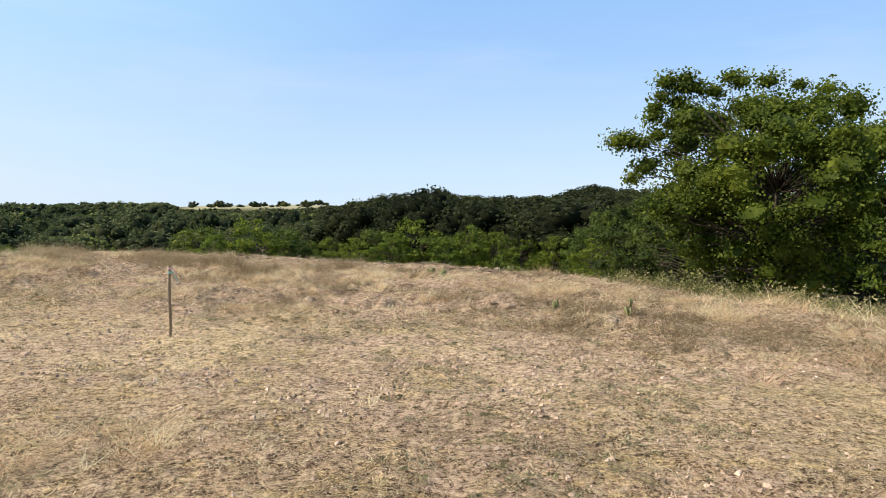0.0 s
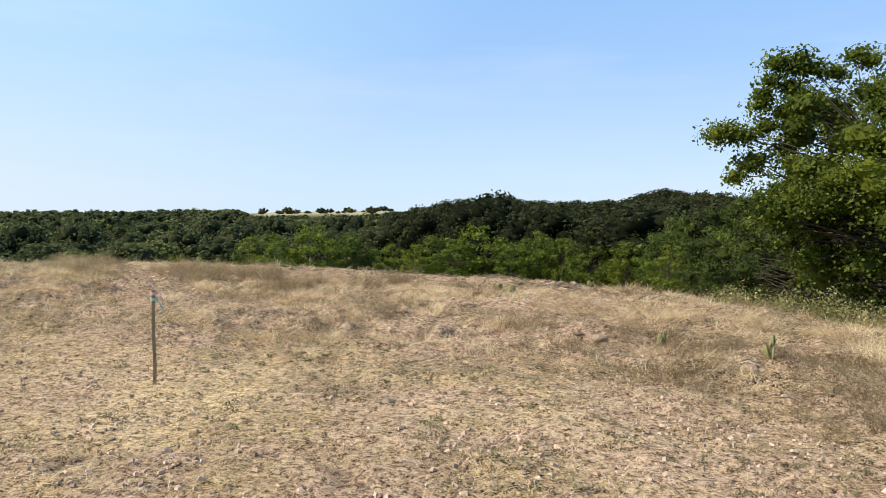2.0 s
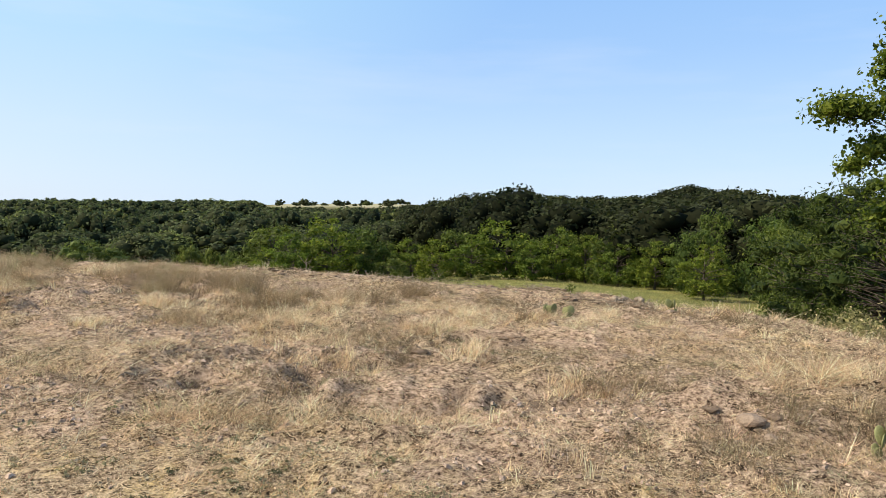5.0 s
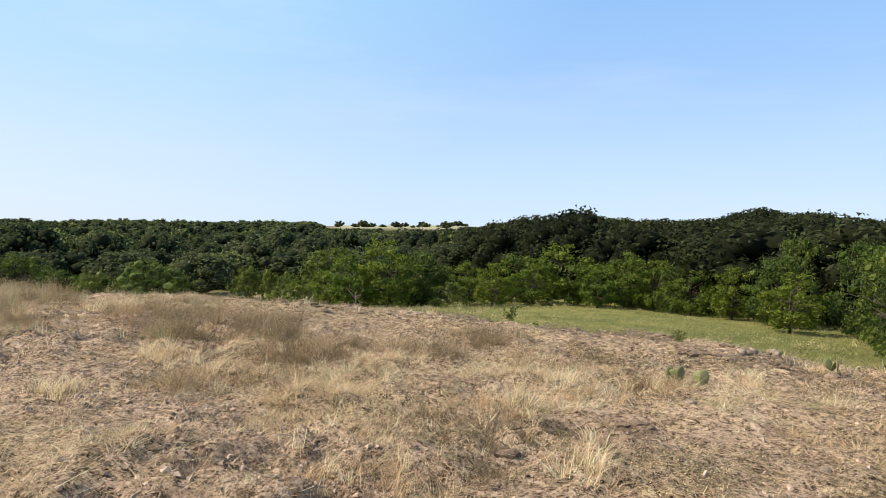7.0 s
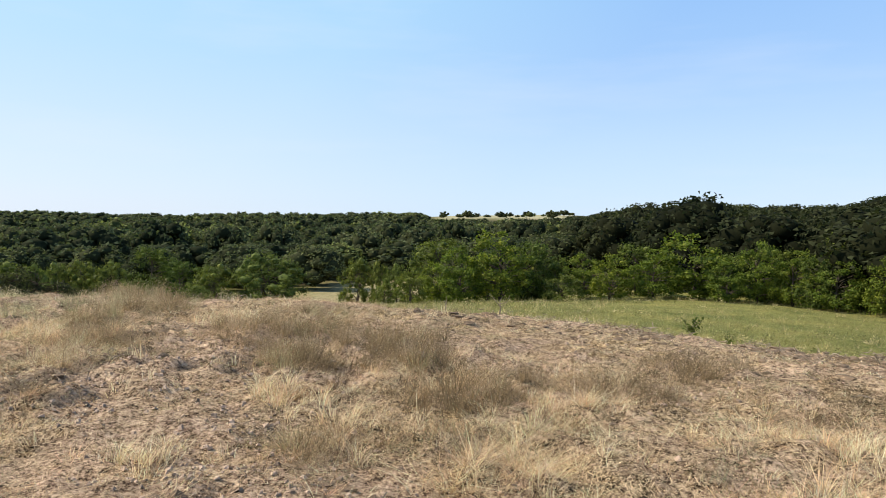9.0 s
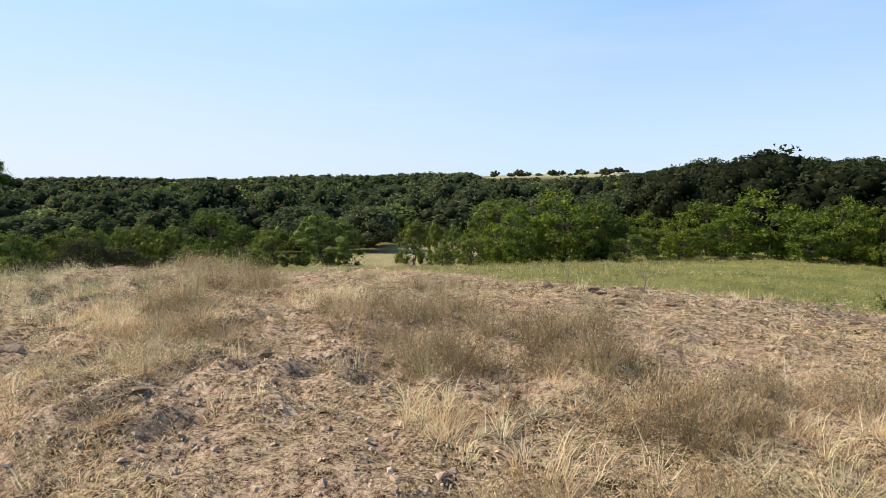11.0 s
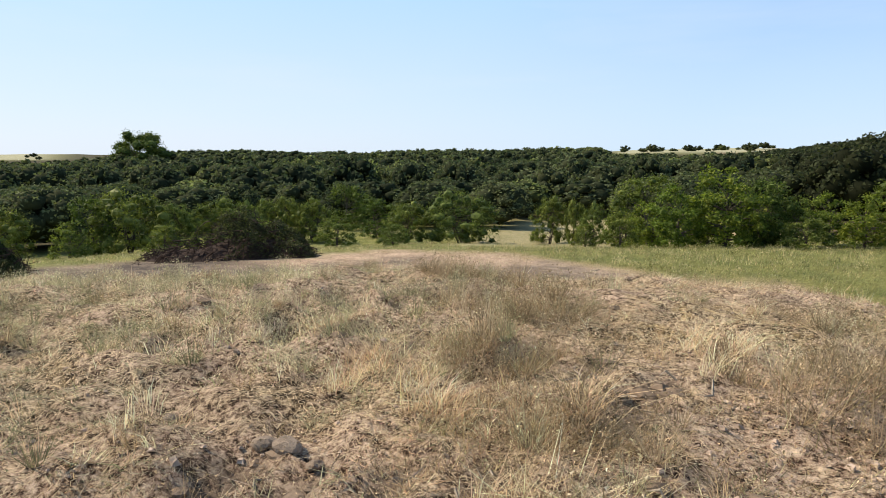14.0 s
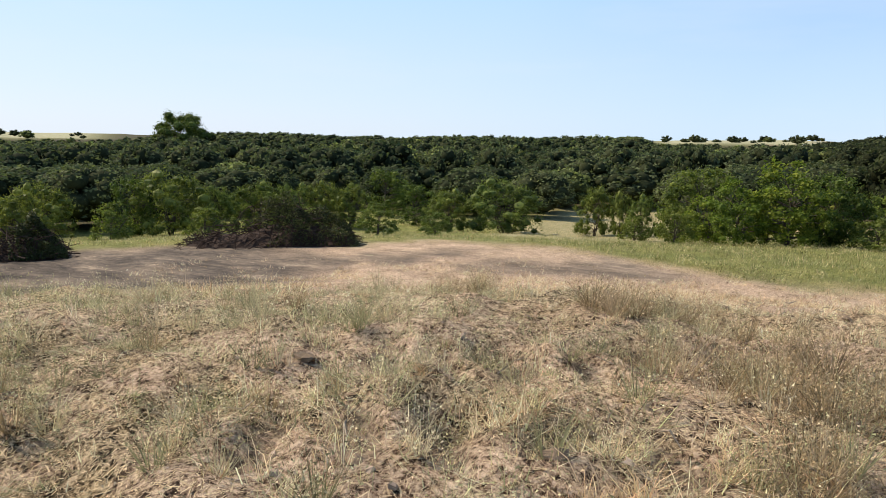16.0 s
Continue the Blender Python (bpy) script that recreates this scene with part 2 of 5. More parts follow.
    litter = ramp_node(n, l, mid, [(0.3, (0.03, 0.03, 0.015)), (0.7, (0.09, 0.075, 0.04))])
    col = mix_node(n, l, sep.outputs[2], col, litter)
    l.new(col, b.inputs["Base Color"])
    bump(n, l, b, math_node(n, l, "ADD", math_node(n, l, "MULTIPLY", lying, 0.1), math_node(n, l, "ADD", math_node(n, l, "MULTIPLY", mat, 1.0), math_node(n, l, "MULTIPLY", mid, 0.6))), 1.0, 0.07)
    return m


GROUND = ground_material()
ELM_LEAF = leaf_material("elm_leaf", (0.072, 0.108, 0.02), (0.12, 0.166, 0.031), (0.19, 0.226, 0.048), 0.38)
NEAR_LEAF = leaf_material("near_leaf", (0.046, 0.07, 0.013), (0.088, 0.124, 0.022), (0.165, 0.2, 0.04), 0.4)
SHRUB_LEAF = leaf_material("shrub_leaf", (0.078, 0.102, 0.03), (0.13, 0.162, 0.046), (0.195, 0.222, 0.072), 0.36)
ROUND_LEAF = leaf_material("round_leaf", (0.05, 0.076, 0.02), (0.084, 0.12, 0.03), (0.13, 0.17, 0.046), 0.32)
CEDAR_LEAF = leaf_material("cedar_leaf", (0.018, 0.033, 0.011), (0.04, 0.062, 0.018), (0.08, 0.108, 0.032), 0.2)
BRUSH_LEAF = leaf_material("brush_leaf", (0.02, 0.026, 0.013), (0.046, 0.058, 0.026), (0.088, 0.1, 0.046), 0.2)
GREEN_CEDAR = leaf_material("green_cedar_leaf", (0.022, 0.037, 0.01), (0.047, 0.071, 0.02), (0.085, 0.112, 0.032), 0.28)


def woods_material():
    """Far crowns: the tint attribute, with haze and inner shade in it, mottled leaf mass by leaf mass, with some light
    coming through.
    """
    m, n, l, b = material("woods_leaf", 0.8, 0.03)
    at = n.new("ShaderNodeAttribute")
    at.attribute_name = "tint"
    mottle = ramp_node(n, l, noise_node(n, l, 0.9, 5, 0.7), [(0.32, (0.62, 0.64, 0.66)), (0.5, (1.0, 1.0, 1.0)), (0.68, (1.32, 1.27, 1.15))])
    col = mix_node(n, l, 1.0, at.outputs["Color"], mottle, "MULTIPLY")
    l.new(col, b.inputs["Base Color"])
    tr, mx = n.new("ShaderNodeBsdfTranslucent"), n.new("ShaderNodeMixShader")
    mx.inputs[0].default_value = 0.3
    l.new(mix_node(n, l, 1.0, col, (1.2, 1.3, 0.8), "MULTIPLY"), tr.inputs["Color"])
    l.new(b.outputs[0], mx.inputs[1])
    l.new(tr.outputs[0], mx.inputs[2])
    l.new(mx.outputs[0], n["Material Output"].inputs[0])
    return m


WOODS = woods_material()
BLADE = tint_material("dry_blade", 0.38, 0.7)
BARK = bark_material("bark", (0.035, 0.028, 0.022), (0.13, 0.11, 0.09))
DEADWOOD = bark_material("dead_wood", (0.12, 0.092, 0.066), (0.42, 0.35, 0.27))
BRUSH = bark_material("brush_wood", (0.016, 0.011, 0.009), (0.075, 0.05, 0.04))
STONE = plain_material("limestone", (0.17, 0.125, 0.09), (0.42, 0.325, 0.245), 16, 0.9, 0.8, 0.02)
LATH = plain_material("weathered_lath", (0.15, 0.10, 0.06), (0.36, 0.265, 0.165), 30)
PINK = plain_material("pink_ribbon", (0.55, 0.33, 0.31), (0.70, 0.47, 0.43), 8, 0.5, 0.1)
TEAL = plain_material("teal_ribbon", (0.26, 0.42, 0.33), (0.42, 0.58, 0.48), 8, 0.5, 0.1)
PEAR = plain_material("prickly_pear_skin", (0.12, 0.13, 0.05), (0.31, 0.31, 0.14), 14, 0.7, 0.6)
SOIL = plain_material("dark_soil", (0.07, 0.05, 0.035), (0.27, 0.195, 0.135), 16, 0.95, 0.8, 0.03)


# ---- mesh helpers ----
def fast_mesh(name, co, corner, sizes, mat, tint=None, smooth=False, layer="tint"):
    """A mesh from arrays: vertices, the faces' corners in a row, and each face's number of corners."""
    me = bpy.data.meshes.new(name)
    me.vertices.add(len(co))
    me.vertices.foreach_set("co", np.ascontiguousarray(co, np.float32).ravel())
    me.loops.add(len(corner))
    me.loops.foreach_set("vertex_index", np.ascontiguousarray(corner, np.int32))
    me.polygons.add(len(sizes))
    me.polygons.foreach_set("loop_start", np.r_[0, np.cumsum(sizes)[:-1]].astype(np.int32))
    me.polygons.foreach_set("use_smooth", np.full(len(sizes), smooth))
    me.update(calc_edges=True)
    if tint is not None:
        a = me.attributes.new(layer, "FLOAT_COLOR", "POINT")
        four = tint if tint.shape[1] == 4 else np.c_[tint, np.ones(len(tint))]
        a.data.foreach_set("color", four.astype(np.float32).ravel())
    me.materials.append(mat)
    return me


def part(name, mesh, parent, label=""):
    """Links a mesh as one part of a thing."""
    ob = new(name, mesh)
    ob.parent = parent
    return tagged(ob, label)


def thing(name, x, y, label, category, group="", z=None, turn=0.0):
    """An Empty on the ground that carries its parts."""
    ob = new(name)
    ob.matrix_basis = pose(x, y, float(height(x, y)) if z is None else z, 0, 0, turn)
    return tagged(ob, label, category, group)


class Shape:
    """Gathers tubes, cards and lumps into one mesh."""

    def __init__(self):
        self.co, self.corner, self.sizes, self.count = [], [], [], 0

    def add(self, co, faces):
        for f in faces:
            self.corner.extend(i + self.count for i in f)
            self.sizes.append(len(f))
        self.co.append(np.asarray(co, float))
        self.count += len(co)

    def add_flat(self, co, corner, sizes):
        self.co.append(co)
        self.corner.extend((np.asarray(corner) + self.count).tolist())
        self.sizes.extend(list(sizes))
        self.count += len(co)

    def tube(self, pts, radii, sides=6):
        pts = np.asarray(pts, float)
        way = np.gradient(pts, axis=0)
        way /= np.linalg.norm(way, axis=1)[:, None] + 1e-9
        ref = np.where(np.abs(way[:, 2:3]) > 0.9, np.array([[1.0, 0, 0]]), np.array([[0, 0, 1.0]]))
        u = np.cross(way, ref)
        u /= np.linalg.norm(u, axis=1)[:, None] + 1e-9
        v = np.cross(way, u)
        a = np.linspace(0, 2 * np.pi, sides, endpoint=False)
        ring = pts[:, None] + np.asarray(radii)[:, None, None] * (u[:, None] * np.cos(a)[None, :, None] + v[:, None] * np.sin(a)[None, :, None])
        n = len(pts)
        faces = [(i * sides + j, i * sides + (j + 1) % sides, (i + 1) * sides + (j + 1) % sides, (i + 1) * sides + j) for i in range(n - 1) for j in range(sides)]
        faces += [tuple(range(sides))[::-1], tuple((n - 1) * sides + j for j in range(sides))]
        self.add(ring.reshape(-1, 3), faces)

    def mesh(self, name, mat, smooth=False):
        return fast_mesh(name, np.concatenate(self.co), self.corner, np.array(self.sizes), mat, None, smooth)


def ball(level):
    bm = bmesh.new()
    bmesh.ops.create_icosphere(bm, subdivisions=level, radius=1.0)
    co, fa = np.array([v.co[:] for v in bm.verts]), np.array([[v.index for v in f.verts] for f in bm.faces])
    bm.free()
    return co, fa


BALL_1 = ball(1)      # 20 faces


def unit(v):
    return v / (np.linalg.norm(v, axis=-1, keepdims=True) + 1e-9)


def leaf_quads(rng, centre, size, out=None, droop=0.0, slim=0.55):
    """Leaf-shaped rhombs at the centres; out: the way their faces lean."""
    n = len(centre)
    nor = unit(rng.normal(size=(n, 3)) + (0 if out is None else out) + np.array([0, 0, 0.5]))
    a = unit(np.cross(nor, rng.normal(size=(n, 3))))
    a = unit(a + np.array([0, 0, -droop]))
    b = unit(np.cross(nor, a))
    s = (size * rng.uniform(0.6, 1.35, n))[:, None]
    co = np.stack([centre - a * s * 0.5, centre + b * s * slim * 0.5 + nor * s * 0.08, centre + a * s * 0.5, centre - b * s * slim * 0.5 + nor * s * 0.08], 1).reshape(-1, 3)
    return co, np.arange(4 * n), np.full(n, 4)


def crown_clumps(rng, kind, count):
    """Clump middles of a crown in a unit box: x, y in -0.5..0.5, z in 0..1."""
    out = []
    while len(out) < count:
        p = rng.uniform((-0.5, -0.5, 0.0), (0.5, 0.5, 1.0))
        r = math.hypot(p[0], p[1]) * 2
        if kind == "full":
            q = math.hypot(r, (p[2] - 0.46) / 0.54)
            keep = 0.5 < q < 1.0 and p[2] > 0.04
        elif kind == "round":
            q = math.hypot(r, (p[2] - 0.56) / 0.46)
            keep = 0.45 < q < 1.0 and p[2] > 0.16
        elif kind == "vase":
            q = (r**3.4 + abs((p[2] - 0.56) / 0.46) ** 3.4) ** (1 / 3.4)
            keep = 0.5 < q < 1.0 and p[2] > 0.16 and r < 0.25 + 1.5 * p[2]
        elif kind == "bush":
            q = math.hypot(r, (p[2] - 0.35) / 0.62)
            keep = 0.4 < q < 1.0 and p[2] > 0.03
        elif kind == "cone":
            lim = 1.02 - p[2] * 0.92
            keep = r < lim and r > lim * 0.35
        else:  # spreading
            q = math.hypot(r, (p[2] - 0.6) / 0.4)
            keep = 0.5 < q < 1.0 and (p[2] > 0.3)
        if keep:
            out.append(p)
    return np.array(out)


def tree_meshes(seed, kind, tall, wide, leaves, leaf, clumps=60, spread=0.13, droop=0.0, slim=0.55, stems=1, outer=(), heart=0.0):
    """Trunk with limbs, and the crown's leaves, as two arrays of shapes standing at the origin."""
    rng = np.random.default_rng(seed)
    cl = crown_clumps(rng, kind, clumps) * (wide, wide, tall)
    if len(outer):
        cl = np.concatenate([cl, np.array(outer, float)])
    wood = Shape()
    tops = []
    for s in range(stems):
        lean = rng.normal(size=2) * wide * (0.05 if stems == 1 else 0.14)
        ts = np.linspace(0, 1, 7)
        pts = np.c_[ts * lean[0] + np.sin(ts * 5 + s) * 0.02 * wide, ts * lean[1] + np.cos(ts * 4 + s) * 0.02 * wide, ts * tall * 0.72 - 0.15]
        base = 0.028 * tall / (1 if stems == 1 else 1.7)
        wood.tube(pts, base * (1 - 0.8 * ts) + 0.008, 7)
        tops.append(pts)
    for i, c in enumerate(cl):
        pts = tops[i % stems]
        k = int(np.clip(np.searchsorted(pts[:, 2], c[2] * 0.62), 1, 5))
        a = pts[k]
        m = (a + c) / 2 + rng.normal(size=3) * 0.05 * wide
        m[2] += 0.04 * tall
        r0 = base * (0.42 - 0.05 * k)
        wood.tube([a, a * 0.45 + m * 0.55, m * 0.6 + c * 0.4, c], [r0, r0 * 0.7, r0 * 0.45, r0 * 0.2], 4)
    per = leaves // len(cl)
    size = rng.uniform(0.6, 1.3, len(cl)) * spread * wide
    size[clumps:] *= 0.68
    shell = unit(rng.normal(size=(per * len(cl), 3)) + (0, 0, 0.15)) * np.minimum(0.45 + 0.5 * np.abs(rng.normal(size=per * len(cl))), 1.35)[:, None]
    pts = np.repeat(cl, per, 0) + shell * np.repeat(size, per)[:, None] * (1.15, 1.15, 0.8)
    pts[:, 2] = np.maximum(pts[:, 2], 0.04 * tall + 0.02)
    out = unit(pts - np.array([0, 0, tall * 0.45])) * 0.7
    co, corner, sizes = leaf_quads(rng, pts, leaf, out, droop, slim)
    crown = Shape()
    crown.add_flat(co, corner, sizes)
    if heart:
        bc, bf = BALL_1
        for c, s in zip(cl, size):
            lump = bc * (1 + 0.16 * rng.normal(size=(len(bc), 1))) * s * heart * (1, 1, 0.7) + c
            lump[:, 2] = np.maximum(lump[:, 2], 0.05)
            crown.add_flat(lump, bf.ravel(), np.full(len(bf), 3))
    return wood, crown


def build_tree(name, x, y, label, category, group, seed, kind, tall, wide, leaves, leaf, mat, bark=None, turn=0.0, **more):
    ob = thing(name, x, y, label, category, group, turn=turn)
    wood, crown = tree_meshes(seed, kind, tall, wide, leaves, leaf, **more)
    part("trunk", wood.mesh("trunk", bark or BARK, True), ob, "")
    part("crown", crown.mesh("crown", mat), ob, "")
    return ob


def value_noise(x, y, scale, seed=0):
    """Smooth noise 0..1 over the plan."""
    x, y = np.asarray(x, float) / scale, np.asarray(y, float) / scale
    xi, yi = np.floor(x).astype(np.int64), np.floor(y).astype(np.int64)
    fx, fy = x - xi, y - yi
    fx, fy = fx * fx * (3 - 2 * fx), fy * fy * (3 - 2 * fy)

    def cell(a, b):
        h = (a * 374761393 + b * 668265263 + seed * 974711) & 0x7FFFFFFF
        h = ((h ^ (h >> 13)) * 1274126177) & 0x7FFFFFFF
        return ((h ^ (h >> 16)) & 0xFFFF) / 65535.0

    return (cell(xi, yi) * (1 - fx) + cell(xi + 1, yi) * fx) * (1 - fy) + (cell(xi, yi + 1) * (1 - fx) + cell(xi + 1, yi + 1) * fx) * fy


def patches(x, y, scale, seed=0):
    return 0.55 * value_noise(x, y, scale, seed) + 0.3 * value_noise(x, y, scale * 0.43, seed + 7) + 0.15 * value_noise(x, y, scale * 0.19, seed + 13)


# ---- the lie of the land ----
def ramp(a, b, v):
    """Smooth step from 0 at a to 1 at b."""
    u = np.clip((v - a) / (b - a), 0.0, 1.0)
    return u * u * (3 - 2 * u)


HILL = (-3.0, 8.0)          # middle of the flat hilltop
EDGE_AZ = (-180, -135, -90, -60, -30, 0, 25, 45, 70, 90, 135, 180)
EDGE_R = (60, 30, 8.4, 7.7, 8.7, 10.2, 10.9, 11.75, 12.8, 15, 40, 60)


def hill_polar(x, y):
    """Metres beyond the hilltop's edge, and the azimuth from the hilltop (degrees, to the left of +y)."""
    dx, dy = np.asarray(x, float) - HILL[0], np.asarray(y, float) - HILL[1]
    az = np.degrees(np.arctan2(-dx, dy))
    return np.hypot(dx, dy) - np.interp(az, EDGE_AZ, EDGE_R), az


def height(x, y):
    """The ground's height: a flat hilltop, its slope, the valley and the far ridge."""
    x, y = np.asarray(x, float), np.asarray(y, float)
    e, az = hill_polar(x, y)
    far = np.hypot(x, y)
    left = ramp(0, 28, az) * (1 - ramp(110, 150, az))
    es = (-100, 0, 0.8, 2, 3.5, 16, 20, 24)
    zs = (0, 0, -0.04, -0.22, -0.53, -3.05, -3.78, -4.15)
    near = np.interp(e, es, zs)
    right_way = np.interp(e, (24, 36, 59, 110, 160, 230), (0, -0.75, -2.3, -5.5, -6.5, -6.5))
    left_way = np.interp(e, (24, 36, 75, 112, 150, 230), (0, -0.75, -6.0, -7.9, -8.4, -8.4))
    z = near + right_way * (1 - left) + left_way * left
    back = ramp(120, 150, np.abs(az))
    z = z * (1 - back)
    # far ridge and the wooded rise
    rise = 7.0 + 4.7 * ramp(3, 10, az) * (1 - ramp(19, 28, az)) + 2.4 * ramp(52, 64, az)
    z = z + rise * ramp(190, 390, far) * (1 - back) * (1 - 0.6 * ramp(420, 1500, far)) - 34 * ramp(600, 3000, far)
    z = z + 9.3 * np.exp(-(((x - 45) / 62) ** 2 + ((y - 195) / 62) ** 2))
    # gentle mound on the hilltop
    z = z + 0.27 * ramp(2.5, 9.5, -x) * ramp(8.0, 16.0, y) * (1 - ramp(-1, 8, e))
    return z


def relief(x, y):
    """Small lumps and ruts on the hilltop, fading with distance."""
    e, az = hill_polar(x, y)
    near = 1 - ramp(25, 60, e)
    lumps = (value_noise(x, y, 1.3, 3) - 0.5) * 0.10 + (value_noise(x, y, 0.42, 5) - 0.5) * 0.09 + (value_noise(x, y, 0.22, 9) - 0.5) * 0.05
    broad = (value_noise(x, y, 9, 21) - 0.5) * 0.4 * ramp(20, 60, e) + (value_noise(x, y, 35, 22) - 0.5) * 2.0 * ramp(120, 260, e)
    bank = 0.14 * (patches(x, y, 1.4, 31) - 0.35) * ramp(-1.0, 0.8, e) * (1 - ramp(4, 7, e))
    fine = (value_noise(x, y, 0.17, 15) - 0.5) * 0.07
    return (lumps + fine) * near * (0.5 + 0.9 * tall_grass(x, y)) + broad + bank + cleats(x, y)[0]


TRACKS = (((-12.2, 14.9), (-10.6, 16.1), (-9.2, 17.6)), ((-11.2, 14.5), (-9.4, 15.7), (-8.2, 15.45), (-6.7, 15.1)), ((-9.4, 13.6), (-7.6, 14.3), (-5.6, 14.9)),
          ((-5.6, 12.6), (-4.4, 12.0), (-3.5, 11.7), (-2.8, 11.3), (-2.2, 11.0), (-0.9, 10.95), (1.0, 10.75)), ((-4.3, 12.75), (-3.4, 12.3), (-2.5, 12.2), (-0.8, 13.3)), ((-4.0, 10.8), (-3.2, 10.95), (-2.4, 11.4)),
          ((-7.9, 13.5), (-6.9, 13.4), (-6.2, 13.2)), ((-8.2, 15.0), (-7.4, 15.3), (-6.5, 16.3)), ((-3.0, 6.2), (-2.0, 6.0), (-0.9, 6.2)))


def cleats(x, y):
    """Ridges pressed into the soil by a tracked machine, crossing its path."""
    x, y = np.asarray(x, float), np.asarray(y, float)
    z, dark, wide = np.zeros_like(x), np.zeros_like(x), np.zeros_like(x)
    for line in TRACKS:
        best, along, start = np.full(x.shape, 9.0), np.zeros_like(x), 0.0
        for (ax, ay), (bx, by) in zip(line, line[1:]):
            ln = math.hypot(bx - ax, by - ay)
            ux, uy = (bx - ax) / ln, (by - ay) / ln
            t = np.clip((x - ax) * ux + (y - ay) * uy, 0, ln)
            d = np.hypot(x - ax - ux * t, y - ay - uy * t)
            near = d < best
            best, along, start = np.where(near, d, best), np.where(near, start + t, along), start + ln
        worn = ramp(0.35, 0.6, value_noise(x, y, 0.8, 161))
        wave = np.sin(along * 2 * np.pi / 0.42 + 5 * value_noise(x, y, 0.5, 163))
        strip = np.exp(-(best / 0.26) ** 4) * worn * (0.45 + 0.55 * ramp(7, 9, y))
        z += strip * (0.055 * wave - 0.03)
        # grooves between ridges darkened: their shade put into the soil colour
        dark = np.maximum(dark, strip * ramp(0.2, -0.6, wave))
        wide = np.maximum(wide, np.exp(-(best / 0.5) ** 4))
    return z, dark, wide


# dense stands of dead forbs: x, y, radius
STANDS = ((-9.0, 15.5, 0.55), (-8.1, 14.75, 0.5), (-7.0, 15.8, 0.7), (-7.3, 17.6, 0.45), (-9.7, 16.75, 0.75), (-9.25, 16.5, 0.6), (-10.7, 17.9, 0.55), (-10.7, 17.5, 0.4), (-12.9, 18.4, 0.6),
          (-4.4, 14.8, 0.6), (-3.9, 15.4, 0.5), (-3.1, 15.8, 0.65), (-4.8, 13.4, 0.4), (-7.5, 16.2, 0.5), (-5.4, 16.3, 0.6), (-2.4, 16.8, 0.6), 
          (2.9, 9.6, 0.8), (2.2, 10.1, 0.85), (1.6, 10.7, 0.75), (0.3, 11.3, 0.6), (3.4, 9.4, 0.6), (3.9, 7.9, 0.8), (1.6, 8.6, 0.6), (2.4, 7.6, 0.7), (3.2, 8.4, 0.6),
          (-6.7, 16.6, 0.50), (-6.4, 15.3, 0.50), (-5.9, 15.0, 0.45), (-4.9, 15.7, 0.45), (-5.8, 16.0, 0.55), (-5.3, 15.5, 0.50))


def forb_stand(x, y):
    """How thick the dead forbs and weeds stand, 0..1."""
    x, y = np.asarray(x, float), np.asarray(y, float)
    f = 0.75 * ramp(0.48, 0.57, patches(x, y, 1.05, 101)) * (0.06 + 0.94 * tall_grass(x, y)) * (1 - 0.8 * bare_soil(x, y))
    for a, b, r in STANDS:
        f = np.maximum(f, np.exp(-((np.hypot(x - a, y - b) / r * (0.8 + 0.5 * value_noise(x, y, 0.35, 205))) ** 4)) * (0.5 + 0.5 * ramp(0.35, 0.6, value_noise(x, y, 0.4, 209))))
    return f


def greenness(x, y):
    """Where the weeds are still grey-green, 0..1."""
    brown = sum(np.exp(-(np.hypot(x - a, y - b) / r) ** 4) for a, b, r in STANDS)
    return np.clip((0.12 + 0.75 * ramp(8.6, 11.2, -np.asarray(x, float) + 3 * (value_noise(x, y, 1.6, 207) - 0.5))) * (1 - 0.9 * np.clip(brown, 0, 1)), 0, 1)


def tall_grass(x, y):
    """Where the dry grass stands tall, 0..1."""
    e, az = hill_polar(x, y)
    border = np.interp(x, (-30, -12, -8, -4, -1.2, 1.3, 4, 8, 20), (4, 6, 8.5, 9.8, 8.4, 7.4, 5.2, 2, -4))
    t = ramp(-0.6, 2.2, y - border)
    strip = ramp(0.35, 0.62, patches(x, y, 2.6, 41))
    return t * (0.45 + 0.55 * strip) * (1 - ramp(2.5, 6, e) * ramp(-5, 20, az) * 0.8)


def meadow_edge(az):
    """How far below the hilltop's edge the green meadow begins, by azimuth."""
    return np.interp(az, (-30, 0, 6, 9, 13, 20, 28, 33, 40, 46, 60), (10, 10, 14, 21, 25, 24, 29.5, 33, 35, 33, 33))


def bleached(x, y):
    """Low mats of bleached straw on the cropped ground, 0..1."""
    x, y = np.asarray(x, float), np.asarray(y, float)
    far_side = np.interp(x, (-8, -4, -1, 2, 6), (10.5, 9.6, 8.4, 7.2, 6.0))
    return ramp(-0.5, 0.6, y - rough_edge(x) + 0.9 * (value_noise(x, y, 0.9, 67) - 0.5)) * (1 - ramp(-1.0, 1.0, y - far_side)) * (0.35 + 0.65 * ramp(0.36, 0.56, patches(x, y, 1.9, 69)))


def rough_edge(x):
    """Where the rough brown grass at the start of the walk ends."""
    return np.interp(x, (-6, -3, 0, 2, 4), (5.3, 4.9, 4.75, 4.0, 3.4))


def rough_band(x, y):
    """The rough brown grass at the start of the walk, 0..1."""
    x, y = np.asarray(x, float), np.asarray(y, float)
    return (1 - ramp(-0.5, 0.4, y - rough_edge(x) + 0.9 * (value_noise(x, y, 0.9, 67) - 0.5))) * (0.45 + 0.55 * ramp(0.35, 0.6, patches(x, y, 1.1, 73)))


